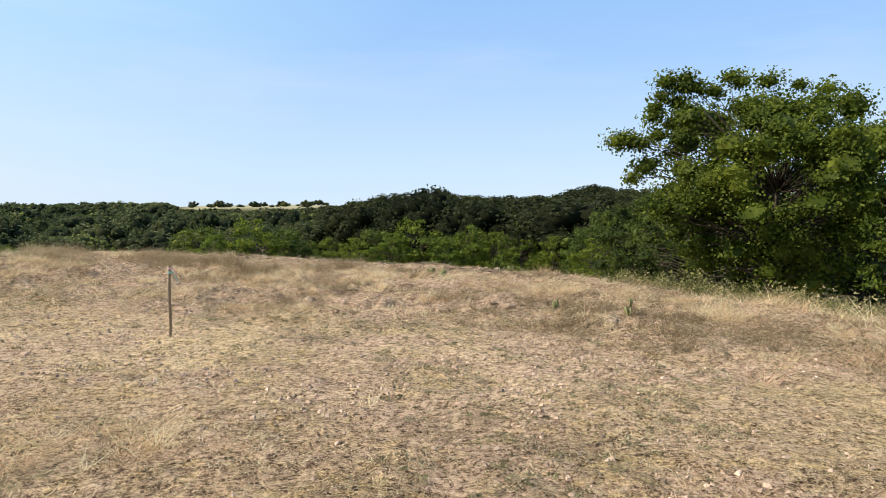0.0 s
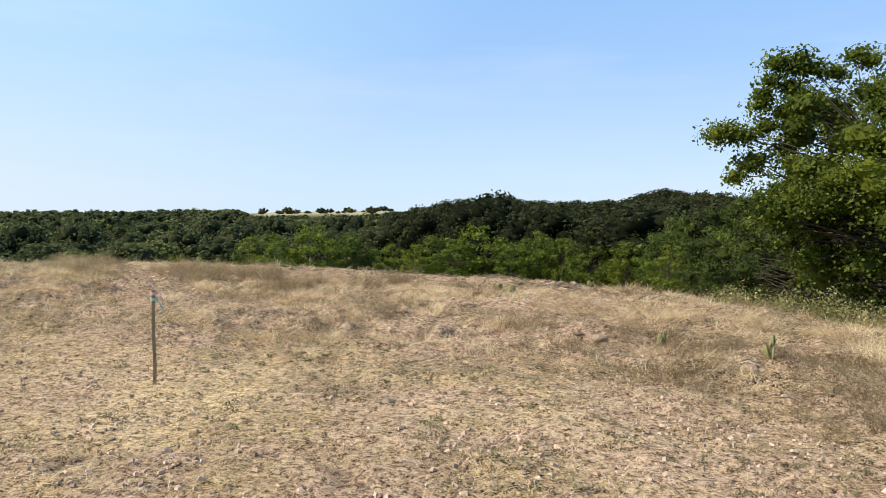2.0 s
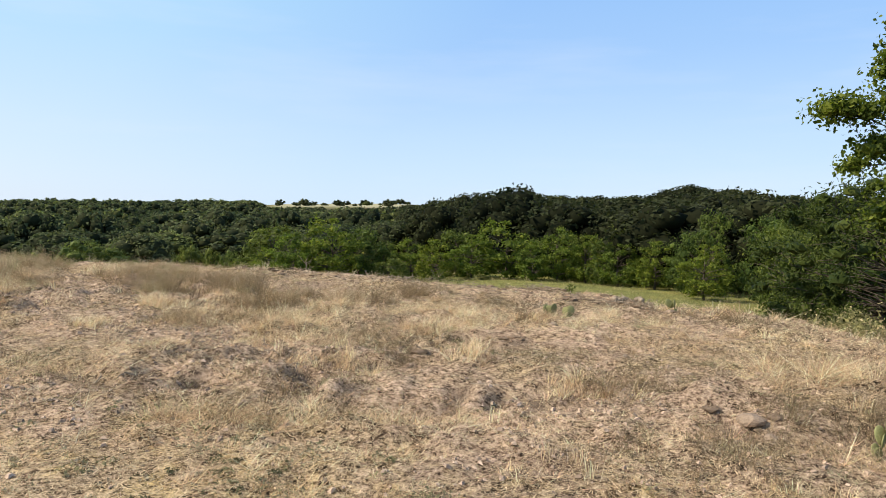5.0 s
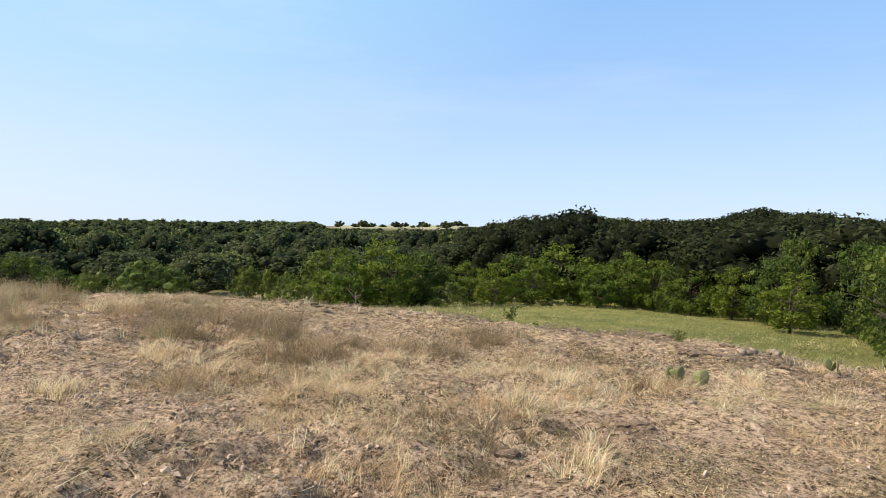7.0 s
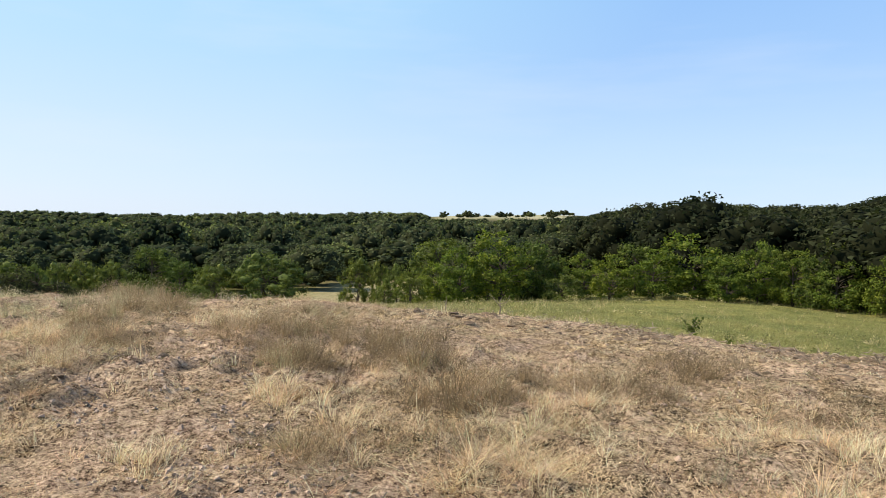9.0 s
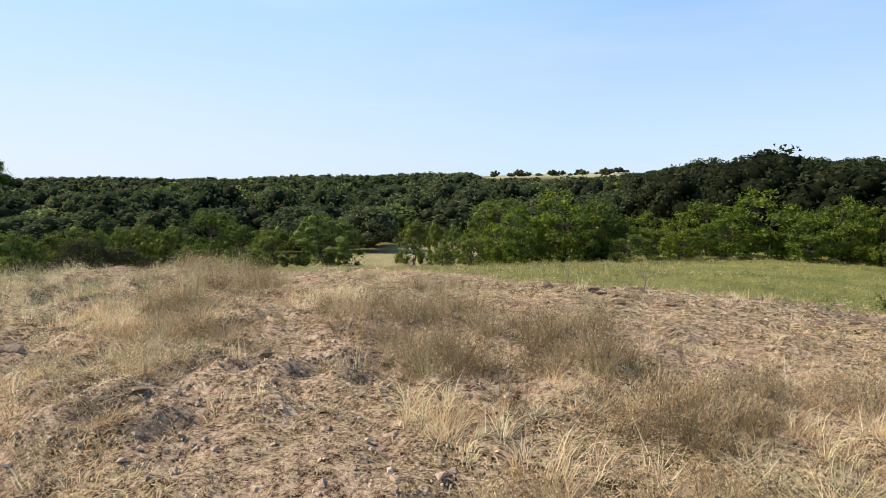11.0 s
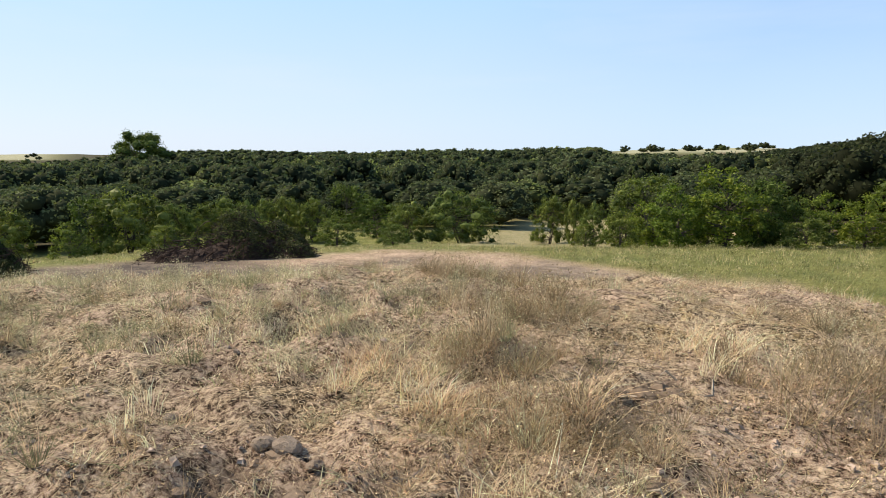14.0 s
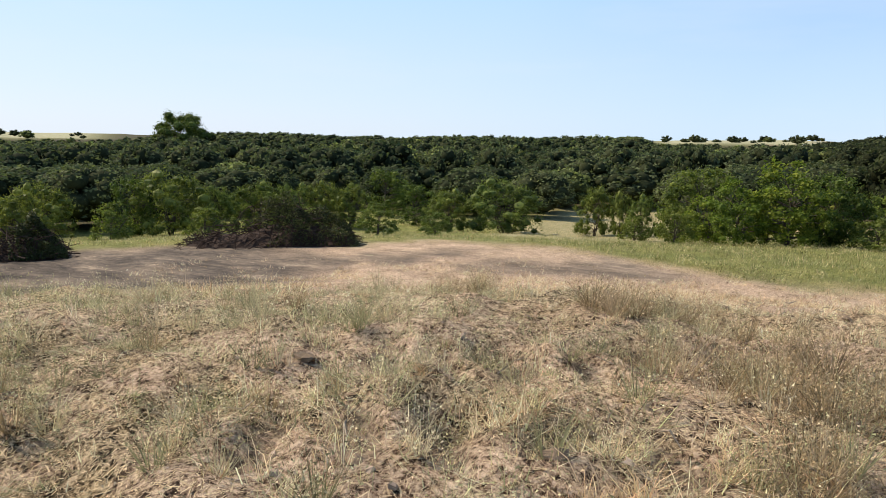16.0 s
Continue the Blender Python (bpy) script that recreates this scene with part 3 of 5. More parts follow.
def bare_soil(x, y):
    """Pinkish bare soil: the worked track round the hilltop's edge, the dirt yard below it, and the foreground's gravel."""
    e, az = hill_polar(x, y)
    band = ramp(0.2, 1.4, e) * (1 - ramp(3.5, 6.0, e)) * ramp(-48, -30, az) * (1 - ramp(22, 40, az)) * 0.6
    yard = ramp(4, 8, e) * (1 - ramp(-0.5, 1.5, e - meadow_edge(az) + 3.5 * (value_noise(x, y, 3.2, 63) - 0.5))) * ramp(8, 16, az) * (1 - ramp(80, 95, az))
    gravel = 0.6 * ramp(0.42, 0.62, patches(x, y, 2.2, 51)) * (1 - tall_grass(x, y)) * (1 - ramp(-2, 1, e))
    gravel = np.maximum(gravel, 0.8 * np.exp(-(((x + 0.8) / 1.1) ** 2 + ((y - 7.75) / 0.4) ** 2) ** 2) + 0.8 * np.exp(-(((x - 1.2) / 1.0) ** 2 + ((y - 6.5) / 0.45) ** 2) ** 2))
    track = 0.75 * np.exp(-(((x + 4.2) * 0.5 + (y - 12.3) * 0.87) / 0.8) ** 2) * ramp(-9, -6, x) * (1 - ramp(-1.5, 0.5, x))
    gaps = 0.6 * ramp(0.55, 0.66, patches(x, y, 1.25, 217)) * ramp(8, 10, y) * (1 - ramp(-1, 2, e))
    return np.clip(np.maximum.reduce([band, yard, gravel, track, gaps, 0.8 * cleats(x, y)[2] * ramp(0.35, 0.6, value_noise(x, y, 0.55, 219))]), 0, 1)


def dark_yard(x, y):
    """Churned dark mulch in the yard."""
    e, az = hill_polar(x, y)
    mulch = ramp(44, 54, az + 9 * (value_noise(x, y, 4.5, 65) - 0.5)) * ramp(9, 14, e)
    lanes = 0.85 * ramp(20, 28, az) * ramp(21, 24, e) * (1 - ramp(29, 33, e)) * ramp(0.36, 0.6, patches(x, y, 3.0, 75))
    return bare_soil(x, y) * np.maximum(mulch, lanes)


def green_meadow(x, y):
    e, az = hill_polar(x, y)
    start = meadow_edge(az) + 3.5 * (value_noise(x, y, 3.2, 63) - 0.5)
    return 0.95 * ramp(start, start + 3.0, e) * np.where(az < 14, 1 - ramp(70, 90, e), 1.0) * (np.abs(az) < 130)


def pale_field(x, y):
    """Open dry pasture among the far trees."""
    az, far = np.degrees(np.arctan2(-np.asarray(x, float), np.asarray(y, float))), np.hypot(x, y)
    a = ramp(8.5, 10.5, az) * (1 - ramp(20, 22.5, az)) * ramp(340, 355, far)
    b = ramp(62, 66, az) * ramp(350, 375, far)
    return np.maximum(a, b)


def glade(x, y):
    """The mown glade that runs down between the bushes to the woods."""
    u = (np.asarray(x, float) + 44) * -0.45 + (np.asarray(y, float) - 84) * 0.893
    v = (np.asarray(x, float) + 44) * 0.893 + (np.asarray(y, float) - 84) * 0.45
    return ramp(-25, -12, u) * (1 - ramp(46, 56, u)) * (1 - ramp(7, 11 + 0.16 * np.clip(u, 0, 60), np.abs(v - 0.16 * np.clip(u, 0, 60))))


def woods(x, y):
    """Where the woods stand, 0..1."""
    e, az = hill_polar(x, y)
    first = np.interp(az, (-60, -30, -12, 5, 14, 24, 50, 62, 90), (40, 45, 66, 76, 90, 108, 106, 86, 80))
    return ramp(-4, 6, e - first + 10 * (value_noise(x, y, 14, 61) - 0.5)) * (1 - pale_field(x, y)) * (1 - glade(x, y)) * (np.abs(az) < 115)


# ---- ground: one sheet out to the horizon ----
def build_ground():
    turns = 720
    radii = [0.02]
    while radii[-1] < 4400:
        r = radii[-1]
        radii.append(r + (0.1 if r < 11.5 else 0.1 + 0.07 * (r - 11.5)))
    radii = np.array(radii)
    a = np.linspace(0, 2 * np.pi, turns, endpoint=False)
    x = HILL[0] + (radii[:, None] * np.cos(a)).ravel()
    y = HILL[1] + (radii[:, None] * np.sin(a)).ravel()
    z = height(x, y) + relief(x, y)
    i, j = np.meshgrid(np.arange(len(radii) - 1), np.arange(turns), indexing="ij")
    k = (j + 1) % turns
    corner = np.stack([i * turns + j, (i + 1) * turns + j, (i + 1) * turns + k, i * turns + k], -1).reshape(-1)
    far = np.hypot(x, y)
    wood = woods(x, y) * (1 - 0.4 * ramp(700, 1500, far))
    pale = np.clip(glade(x, y) * 0.5, 0, 1)
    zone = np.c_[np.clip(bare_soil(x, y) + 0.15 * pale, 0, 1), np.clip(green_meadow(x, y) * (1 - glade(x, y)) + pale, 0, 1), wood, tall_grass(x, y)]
    me = fast_mesh("ground", np.c_[x, y, z], corner, np.full(len(corner) // 4, 4), GROUND, zone, True, "zone")
    # the yard's dark colour also paints shade into the cleat grooves
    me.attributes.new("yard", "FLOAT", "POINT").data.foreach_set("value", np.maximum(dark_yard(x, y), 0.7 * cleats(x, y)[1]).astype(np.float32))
    me.attributes.new("pasture", "FLOAT", "POINT").data.foreach_set("value", np.maximum(pale_field(x, y), 0.3 * glade(x, y)).astype(np.float32))
    me.attributes.new("bleached", "FLOAT", "POINT").data.foreach_set("value", bleached(x, y).astype(np.float32))
    tagged(new("ground", me), "dry grassy hilltop with bare soil, falling to a wooded valley", "ground", kind="structure")


build_ground()


def on_ground(x, y):
    return height(x, y) + relief(x, y)


# ---- grass ----
STRAW = np.array([[0.90, 0.705, 0.465], [0.70, 0.515, 0.32], [0.42, 0.29, 0.165], [0.19, 0.13, 0.082]])
FORB = np.array([[0.255, 0.19, 0.105], [0.35, 0.262, 0.15], [0.15, 0.112, 0.063], [0.44, 0.34, 0.215]])
WORN = np.array([[0.40, 0.295, 0.19], [0.27, 0.195, 0.125], [0.56, 0.43, 0.28], [0.15, 0.11, 0.072]])
GREYGREEN = np.array([[0.55, 0.495, 0.30], [0.38, 0.36, 0.19], [0.74, 0.63, 0.43], [0.21, 0.20, 0.105]])
GREEN = np.array([[0.21, 0.21, 0.075], [0.31, 0.295, 0.125], [0.52, 0.44, 0.235], [0.15, 0.155, 0.06]])


def blades(rng, root, tall, lean, width, tint, segments=2):
    """Tapered bent blades: root places, heights, lean vectors, widths and colours."""
    n = len(root)
    side = rng.uniform(0, 2 * np.pi, n)
    s = np.c_[np.cos(side), np.sin(side), np.zeros(n)] * (width * 0.5)[:, None]
    up = np.c_[np.zeros((n, 2)), tall]
    ln = np.c_[lean, np.zeros(n)]
    tip = root + up + ln
    if segments == 1:
        co = np.stack([root - s, root + s, tip], 1)
        return co.reshape(-1, 3), np.arange(3 * n), np.full(n, 3), np.repeat(tint, 3, 0)
    mid = root + up * 0.6 + ln * 0.3
    co = np.stack([root - s, root + s, mid + s * 0.8, mid - s * 0.8, tip], 1)
    base = np.arange(n)[:, None] * 5
    corner = (base + np.array([0, 1, 2, 3, 3, 2, 4])).ravel()
    return co.reshape(-1, 3), corner, np.tile([4, 3], n), np.repeat(tint, 5, 0)


def tufts(rng, x, y, per, spread, tall, lean, width, palette, weights, segments=2, wild=0.25):
    """Tufts of blades at the places; tall, lean: one a tuft."""
    n = len(x)
    hue = rng.choice(len(palette), n, p=weights)
    tint = palette[hue]
    k = np.repeat(np.arange(n), per)
    m = len(k)
    ang, rad = rng.uniform(0, 2 * np.pi, m), np.abs(rng.normal(size=m)) * np.repeat(np.broadcast_to(spread, n), per)
    px, py = x[k] + np.cos(ang) * rad, y[k] + np.sin(ang) * rad
    root = np.c_[px, py, on_ground(px, py) - 0.012]
    h = tall[k] * rng.uniform(0.45, 1.15, m)
    tuft_lean = rng.normal(size=(n, 2)) * 0.35 + (0.18, 0.05)
    ln = (np.c_[np.cos(ang), np.sin(ang)] * rng.uniform(0.1, 0.9, m)[:, None] + tuft_lean[k] + rng.normal(size=(m, 2)) * wild) * (lean[k] * h)[:, None]
    col = np.clip(tint[k] * rng.uniform(0.65, 1.3, m)[:, None] * (1 + rng.normal(size=(m, 3)) * 0.05), 0.01, 0.85)
    return blades(rng, root, h, ln, width * rng.uniform(0.6, 1.5, m), col, segments)


def stuff(name, pieces, mat, label, category, smooth=False):
    co, corner, sizes, tint, count = [], [], [], [], 0
    for c, k, s, t in pieces:
        co.append(c), corner.append(k + count), sizes.append(s), tint.append(t)
        count += len(c)
    me = fast_mesh(name, np.concatenate(co), np.concatenate(corner), np.concatenate(sizes), mat, np.concatenate(tint), smooth)
    return tagged(new(name, me), label, category, kind="stuff")


def scatter(rng, count, box, weight):
    """Random places in a box, kept by a weight 0..1 over the plan."""
    x, y = rng.uniform(box[0], box[2], count), rng.uniform(box[1], box[3], count)
    keep = rng.random(count) < weight(x, y)
    return x[keep], y[keep]


def near_walk(x, y):
    """1 close to the walk's line, falling off with distance."""
    wx, wy = np.array((0.0, -0.6, -1.9, -4.0, -6.5, -8.8)), np.array((0.0, 6.0, 8.8, 10.8, 11.8, 12.9))
    d = np.min(np.hypot(x[:, None] - wx, y[:, None] - wy), 1)
    return 1 / (1 + (d / 6.5) ** 2)


def flecks(rng, place, size, tint):
    """Tiny leaf, seed and chaff scraps, any way round."""
    n = len(place)
    a = unit(rng.normal(size=(n, 3)))
    b = unit(np.cross(a, rng.normal(size=(n, 3))))
    s = (size * rng.uniform(0.5, 1.5, n))[:, None]
    co = np.stack([place + a * s, place - a * s * 0.6 + b * s * 0.45, place - a * s * 0.6 - b * s * 0.45], 1)
    return co.reshape(-1, 3), np.arange(3 * n), np.full(n, 3), np.repeat(tint, 3, 0)


def domes(rng, x, y, radius, tall, stems, scraps, size, palette, weights):
    """Rounded hazy plants: stems that spread from one root, with scraps of leaf and seed over them."""
    n = len(x)
    hue = palette[rng.choice(len(palette), n, p=weights)]
    z = on_ground(x, y)
    k = np.repeat(np.arange(n), stems)
    m = len(k)
    ang, out = rng.uniform(0, 2 * np.pi, m), np.sqrt(rng.random(m))
    root = np.c_[x[k] + np.cos(ang) * 0.03, y[k] + np.sin(ang) * 0.03, z[k] - 0.01]
    h = tall[k] * np.sqrt(np.clip(1.05 - out**2, 0.05, 1)) * rng.uniform(0.6, 1.1, m)
    lean = np.c_[np.cos(ang), np.sin(ang)] * (out * radius[k])[:, None]
    stem = blades(rng, root, h, lean, 0.004 * rng.uniform(0.7, 1.5, m), np.clip(hue[k] * rng.uniform(0.5, 1.2, m)[:, None], 0.01, 0.9), 1)
    k = np.repeat(np.arange(n), scraps)
    m = len(k)
    ang, out = rng.uniform(0, 2 * np.pi, m), np.sqrt(rng.random(m))
    top = tall[k] * np.sqrt(np.clip(1.05 - out**2, 0.05, 1))
    place = np.c_[x[k] + np.cos(ang) * out * radius[k], y[k] + np.sin(ang) * out * radius[k], z[k] + top * rng.random(m) ** 0.6]
    return [stem, flecks(rng, place, size, np.clip(hue[k] * rng.uniform(0.55, 1.5, m)[:, None], 0.01, 0.92))]


# bunches of bleached taller grass: x, y
BUNCHES = ((-4.8, 13.7), (-4.7, 15.1), (-4.1, 15.0), (-5.6, 14.1), (-9.4, 14.9), (-3.5, 15.0), (-8.4, 14.8), (-7.9, 16.3), (-8.7, 14.6), (-1.1, 14.5), (-0.5, 14.7), (0.6, 15.6), (-1.8, 13.7), (-1.5, 14.6), (-5.7, 12.8), (-5.4, 14.2), (1.8, 16.9), (-2.4, 11.6), (-0.2, 11.3), (-1.1, 12.2))


def build_grass():
    rng = np.random.default_rng(5)
    # cropped thatch over the hilltop: matted straw in patches of yellow, pinkish, grey-brown and olive
    x, y = scatter(rng, 125000, (-20, 0.8, 12, 24), lambda x, y: near_walk(x, y) ** 1.1 * (1 - 0.8 * bare_soil(x, y)) * (0.12 + 0.88 * ramp(0.42, 0.56, patches(x, y, 0.5, 71))) * (1 - 0.25 * bleached(x, y)))
    n = len(x)
    tone = patches(x, y, 0.8, 77) + 0.06 * rng.normal(size=n) - 0.05 * bleached(x, y) + 0.1 * rough_band(x, y)
    sort = np.digitize(tone, (0.42, 0.5, 0.58))
    thatch = []
    for k, pal in enumerate((STRAW, STRAW * (0.98, 0.9, 0.92), WORN, GREYGREEN * 0.7)):
        sel = sort == k
        m = int(sel.sum())
        thatch.append(tufts(rng, x[sel], y[sel], 16, rng.uniform(0.03, 0.07, m), rng.uniform(0.016, 0.05, m), rng.uniform(1.0, 2.6, m), 0.0058, pal, [0.44, 0.3, 0.17, 0.09], 1, 1.0))
    stuff("cropped_grass", thatch, BLADE, "cropped and matted straw-coloured dry grass on the hilltop", "grass")
    # standing dry grass in bushy tufts
    x, y = scatter(rng, 150000, (-26, 2, 16, 27), lambda x, y: np.maximum(tall_grass(x, y), 0.5 * rough_band(x, y)) * (0.1 + 0.9 * near_walk(x, y)) * (1 - 0.7 * bare_soil(x, y)) * (0.05 + 0.95 * ramp(0.45, 0.58, patches(x, y, 0.7, 81))) * (1 - 0.6 * forb_stand(x, y)))
    n = len(x)
    big = ramp(0.4, 0.7, patches(x, y, 2.0, 91)) * (1 + 0.8 * ramp(0.5, 2.5, x)) * (1 - 0.55 * ramp(8, 10, -x)) * (1 - 0.65 * ramp(-3.5, 0, hill_polar(x, y)[0]) * ramp(-40, -15, hill_polar(x, y)[1])) * (1 - 0.5 * rough_band(x, y))
    close = near_walk(x, y) > 0.5
    pieces = []
    olive = 0.75 * greenness(x, y) > rng.random(n)
    for sel, per, wide, pal in ((close & ~olive, 28, 0.0042, STRAW), (~close & ~olive, 15, 0.009, STRAW), (close & olive, 28, 0.0042, GREYGREEN), (~close & olive, 15, 0.009, GREYGREEN)):
        m = int(sel.sum())
        pieces.append(tufts(rng, x[sel], y[sel], per, 0.065, 0.04 + 0.13 * big[sel] * rng.uniform(0.3, 1.4, m), rng.uniform(0.8, 2.0, m), wide, pal, [0.34, 0.33, 0.21, 0.12], 1, 0.8))
    stuff("standing_dry_grass", pieces, BLADE, "standing tan and brown dry grass in uneven tufts", "grass")
    # hazy stands of dead forbs and of grey-green weeds
    x, y = scatter(rng, 130000, (-24, 1.5, 12, 24), lambda x, y: np.maximum(forb_stand(x, y), 0.3 * rough_band(x, y)) * near_walk(x, y) ** 0.6 * (0.62 - 0.05 * greenness(x, y)))
    green = greenness(x, y) > rng.random(len(x))
    for name, sel, pal, w, label in (("dead_forbs", ~green, FORB, [0.36, 0.3, 0.18, 0.16], "hazy stands of wiry olive-brown dead forbs"), ("grey_green_weeds", green, GREYGREEN, [0.34, 0.32, 0.2, 0.14], "grey-green wiry weeds among the dry grass")):
        px, py = x[sel], y[sel]
        m = len(px)
        thick = forb_stand(px, py)
        tall = (0.06 + 0.25 * thick**1.6 * rng.uniform(0.5, 1.25, m)) * (0.8 if name == "grey_green_weeds" else 1.0)
        tall = tall * (1 - 0.3 * ramp(-2.5, 0, px))
        stems = tufts(rng, px, py, 14, 0.055, tall, rng.uniform(0.4, 1.2, m), 0.0042, pal, w, 1, 0.6)
        stems = (*stems[:3], stems[3] * (1.12 - 0.4 * ramp(-8, -3, stems[0][:, :1])))
        k = np.repeat(np.arange(m), 20)
        r, ang = np.abs(rng.normal(size=len(k))) * 0.07, rng.uniform(0, 2 * np.pi, len(k))
        sx, sy = px[k] + np.cos(ang) * r, py[k] + np.sin(ang) * r
        leafy = flecks(rng, np.c_[sx, sy, on_ground(sx, sy) + tall[k] * rng.uniform(0.2, 1.05, len(k))], 0.0085, np.clip(pal[rng.choice(4, len(k), p=w)] * (rng.uniform(0.7, 1.35, len(k)) * (1.12 - 0.4 * ramp(-8, -3, sx)))[:, None], 0.01, 0.9))
        stuff(name, [stems, leafy], BLADE, label, "weeds")
    # each stand's own domed, many-stemmed plants
    places = [(a + r * 0.75 * math.cos(t) * q, b + r * 0.75 * math.sin(t) * q, r) for a, b, r in STANDS if a < 0 for t, q in zip(rng.uniform(0, 6.283, 9 if a > -8.8 else 16), np.sqrt(rng.random(16)))]
    x, y, r = np.array(places).T
    n = len(x)
    stuff("forb_bushes", domes(rng, x, y, rng.uniform(0.12, 0.28, n), rng.uniform(0.16, 0.36, n) * (0.7 + 0.5 * r), 60, 120, 0.008, np.concatenate([FORB * 1.15, STRAW[:2] * 0.7, GREYGREEN[:2]]), [0.26, 0.24, 0.1, 0.14, 0.08, 0.06, 0.06, 0.06]), BLADE, "rounded olive-brown dead forbs standing in dense clumps", "weeds")
    # grey-green weeds in low domes over the mound
    x, y = scatter(rng, 900, (-16, 12.8, -7.5, 19), lambda x, y: (0.25 + 0.75 * greenness(x, y)) * near_walk(x, y) * ramp(0.38, 0.6, patches(x, y, 1.1, 79)) * (1 - 0.7 * bare_soil(x, y)))
    n = len(x)
    stuff("weed_domes", domes(rng, x, y, rng.uniform(0.08, 0.24, n), rng.uniform(0.1, 0.32, n), 50, 80, 0.0085, np.concatenate([GREYGREEN * 0.85, FORB[:2] * 1.2]), [0.26, 0.26, 0.16, 0.12, 0.1, 0.1]), BLADE, "domed grey-green and straw-tipped weeds on the mound", "weeds")
    # low dark rosettes on the cropped ground
    x, y = scatter(rng, 6000, (-9, 1.2, 8, 13), lambda x, y: (1 - 0.8 * tall_grass(x, y)) * ramp(0.46, 0.6, patches(x, y, 1.8, 231)) * near_walk(x, y))
    n = len(x)
    s = rng.random(n) ** 2
    stuff("low_weeds", domes(rng, x, y, 0.035 + 0.11 * s, 0.02 + 0.05 * s, 10, 26, 0.013, GREYGREEN * 0.55, [0.34, 0.3, 0.16, 0.2]), BLADE, "low dark olive rosettes of weeds on the cropped ground", "weeds")
    # loose chaff and broken stems lying over everything
    x, y = scatter(rng, 420000, (-16, 1.5, 8, 20), lambda x, y: near_walk(x, y) ** 2 * (1 - 0.5 * bare_soil(x, y)) * (0.3 + 0.7 * tall_grass(x, y)) * (0.08 + 0.92 * ramp(0.46, 0.6, patches(x, y, 0.5, 181))) * (1 - 0.8 * forb_stand(x, y)))
    n = len(x)
    lift = rng.random(n) ** 2 * (0.03 + 0.06 * tall_grass(x, y))
    tone = STRAW[rng.choice(4, n, p=[0.5, 0.28, 0.14, 0.08])] * rng.uniform(0.7, 1.15, n)[:, None]
    stuff("chaff", [flecks(rng, np.c_[x, y, on_ground(x, y) + lift], 0.0085, np.clip(tone, 0.01, 0.92))], BLADE, "pale chaff and broken stems littering the ground", "chaff")
    # bleached bunches of taller grass, and pale seed stalks in loose stands
    x, y = scatter(rng, 3000, (-22, 5, 14, 24), lambda x, y: ramp(0.48, 0.66, patches(x, y, 2.4, 111)) * tall_grass(x, y) * near_walk(x, y))
    bx, by = np.repeat(np.array(BUNCHES), 15, 0).T + rng.normal(size=(2, 15 * len(BUNCHES))) * 0.2
    n, m = len(x), len(bx)
    bunch = tufts(rng, bx, by, 34, 0.05, rng.uniform(0.07, 0.2, m), rng.uniform(0.6, 1.5, m), 0.004, STRAW, [0.5, 0.32, 0.14, 0.04], 2, 0.6)
    stalk = tufts(rng, x, y, 16, 0.05, rng.uniform(0.08, 0.2, n), rng.uniform(0.3, 0.9, n), 0.0036, STRAW, [0.8, 0.2, 0.0, 0.0], 2, 0.5)
    stuff("seed_stalks", [bunch, stalk], BLADE, "pale bleached bunches and seed stalks standing over the dry grass", "grass")
    # thin dry grass on the worked slope below the edge
    x, y = scatter(rng, 26000, (-40, 14, 4, 48), lambda x, y: ramp(2, 4, hill_polar(x, y)[0]) * (1 - ramp(20, 30, hill_polar(x, y)[0])) * ramp(-6, 4, hill_polar(x, y)[1]) * ramp(0.45, 0.62, patches(x, y, 2.4, 211)) * (1 - 0.8 * dark_yard(x, y)) * (1 - green_meadow(x, y)))
    n = len(x)
    stuff("slope_grass", [tufts(rng, x, y, 10, 0.14, rng.uniform(0.06, 0.26, n), rng.uniform(0.5, 1.2, n), 0.012, STRAW, [0.34, 0.34, 0.2, 0.12], 1, 0.5)], BLADE, "thin dry grass on the worked slope", "grass")
    # the green meadow below the edge
    x, y = scatter(rng, 24000, (-30, 14, 30, 78), lambda x, y: green_meadow(x, y) * (1 - 0.75 * ramp(30, 70, y)))
    n = len(x)
    stuff("green_meadow_grass", [tufts(rng, x, y, 7, 0.22, rng.uniform(0.12, 0.4, n), rng.uniform(0.4, 1.0, n), 0.017, GREEN, [0.36, 0.36, 0.18, 0.1], 1, 0.5)], BLADE, "tall green weeds and grass of the meadow below", "grass")
    x, y = scatter(rng, 8500, (-26, 18, 26, 78), lambda x, y: green_meadow(x, y) * ramp(0.42, 0.6, patches(x, y, 6, 221)) * (0.25 + 0.75 * (1 - ramp(25, 60, y))))
    n = len(x)
    stuff("meadow_weeds", domes(rng, x, y, rng.uniform(0.15, 0.45, n), rng.uniform(0.2, 0.6, n), 10, 34, 0.05, GREEN * 1.1, [0.36, 0.3, 0.2, 0.14]), BLADE, "rank green weeds standing in the meadow", "weeds")
    # yellow-green grass round the brush and the bushes
    x, y = scatter(rng, 10000, (-80, 30, -8, 100), lambda x, y: green_meadow(x, y) * (1 - 0.7 * glade(x, y)) * (1 - bare_soil(x, y)) * (1 - woods(x, y)))
    n = len(x)
    stuff("meadow_grass", [tufts(rng, x, y, 8, 0.4, rng.uniform(0.12, 0.36, n), rng.uniform(0.4, 1.0, n), 0.03, GREEN * 1.1, [0.24, 0.4, 0.28, 0.08], 1)], BLADE, "yellow-green grass among the bushes", "grass")


build_grass()


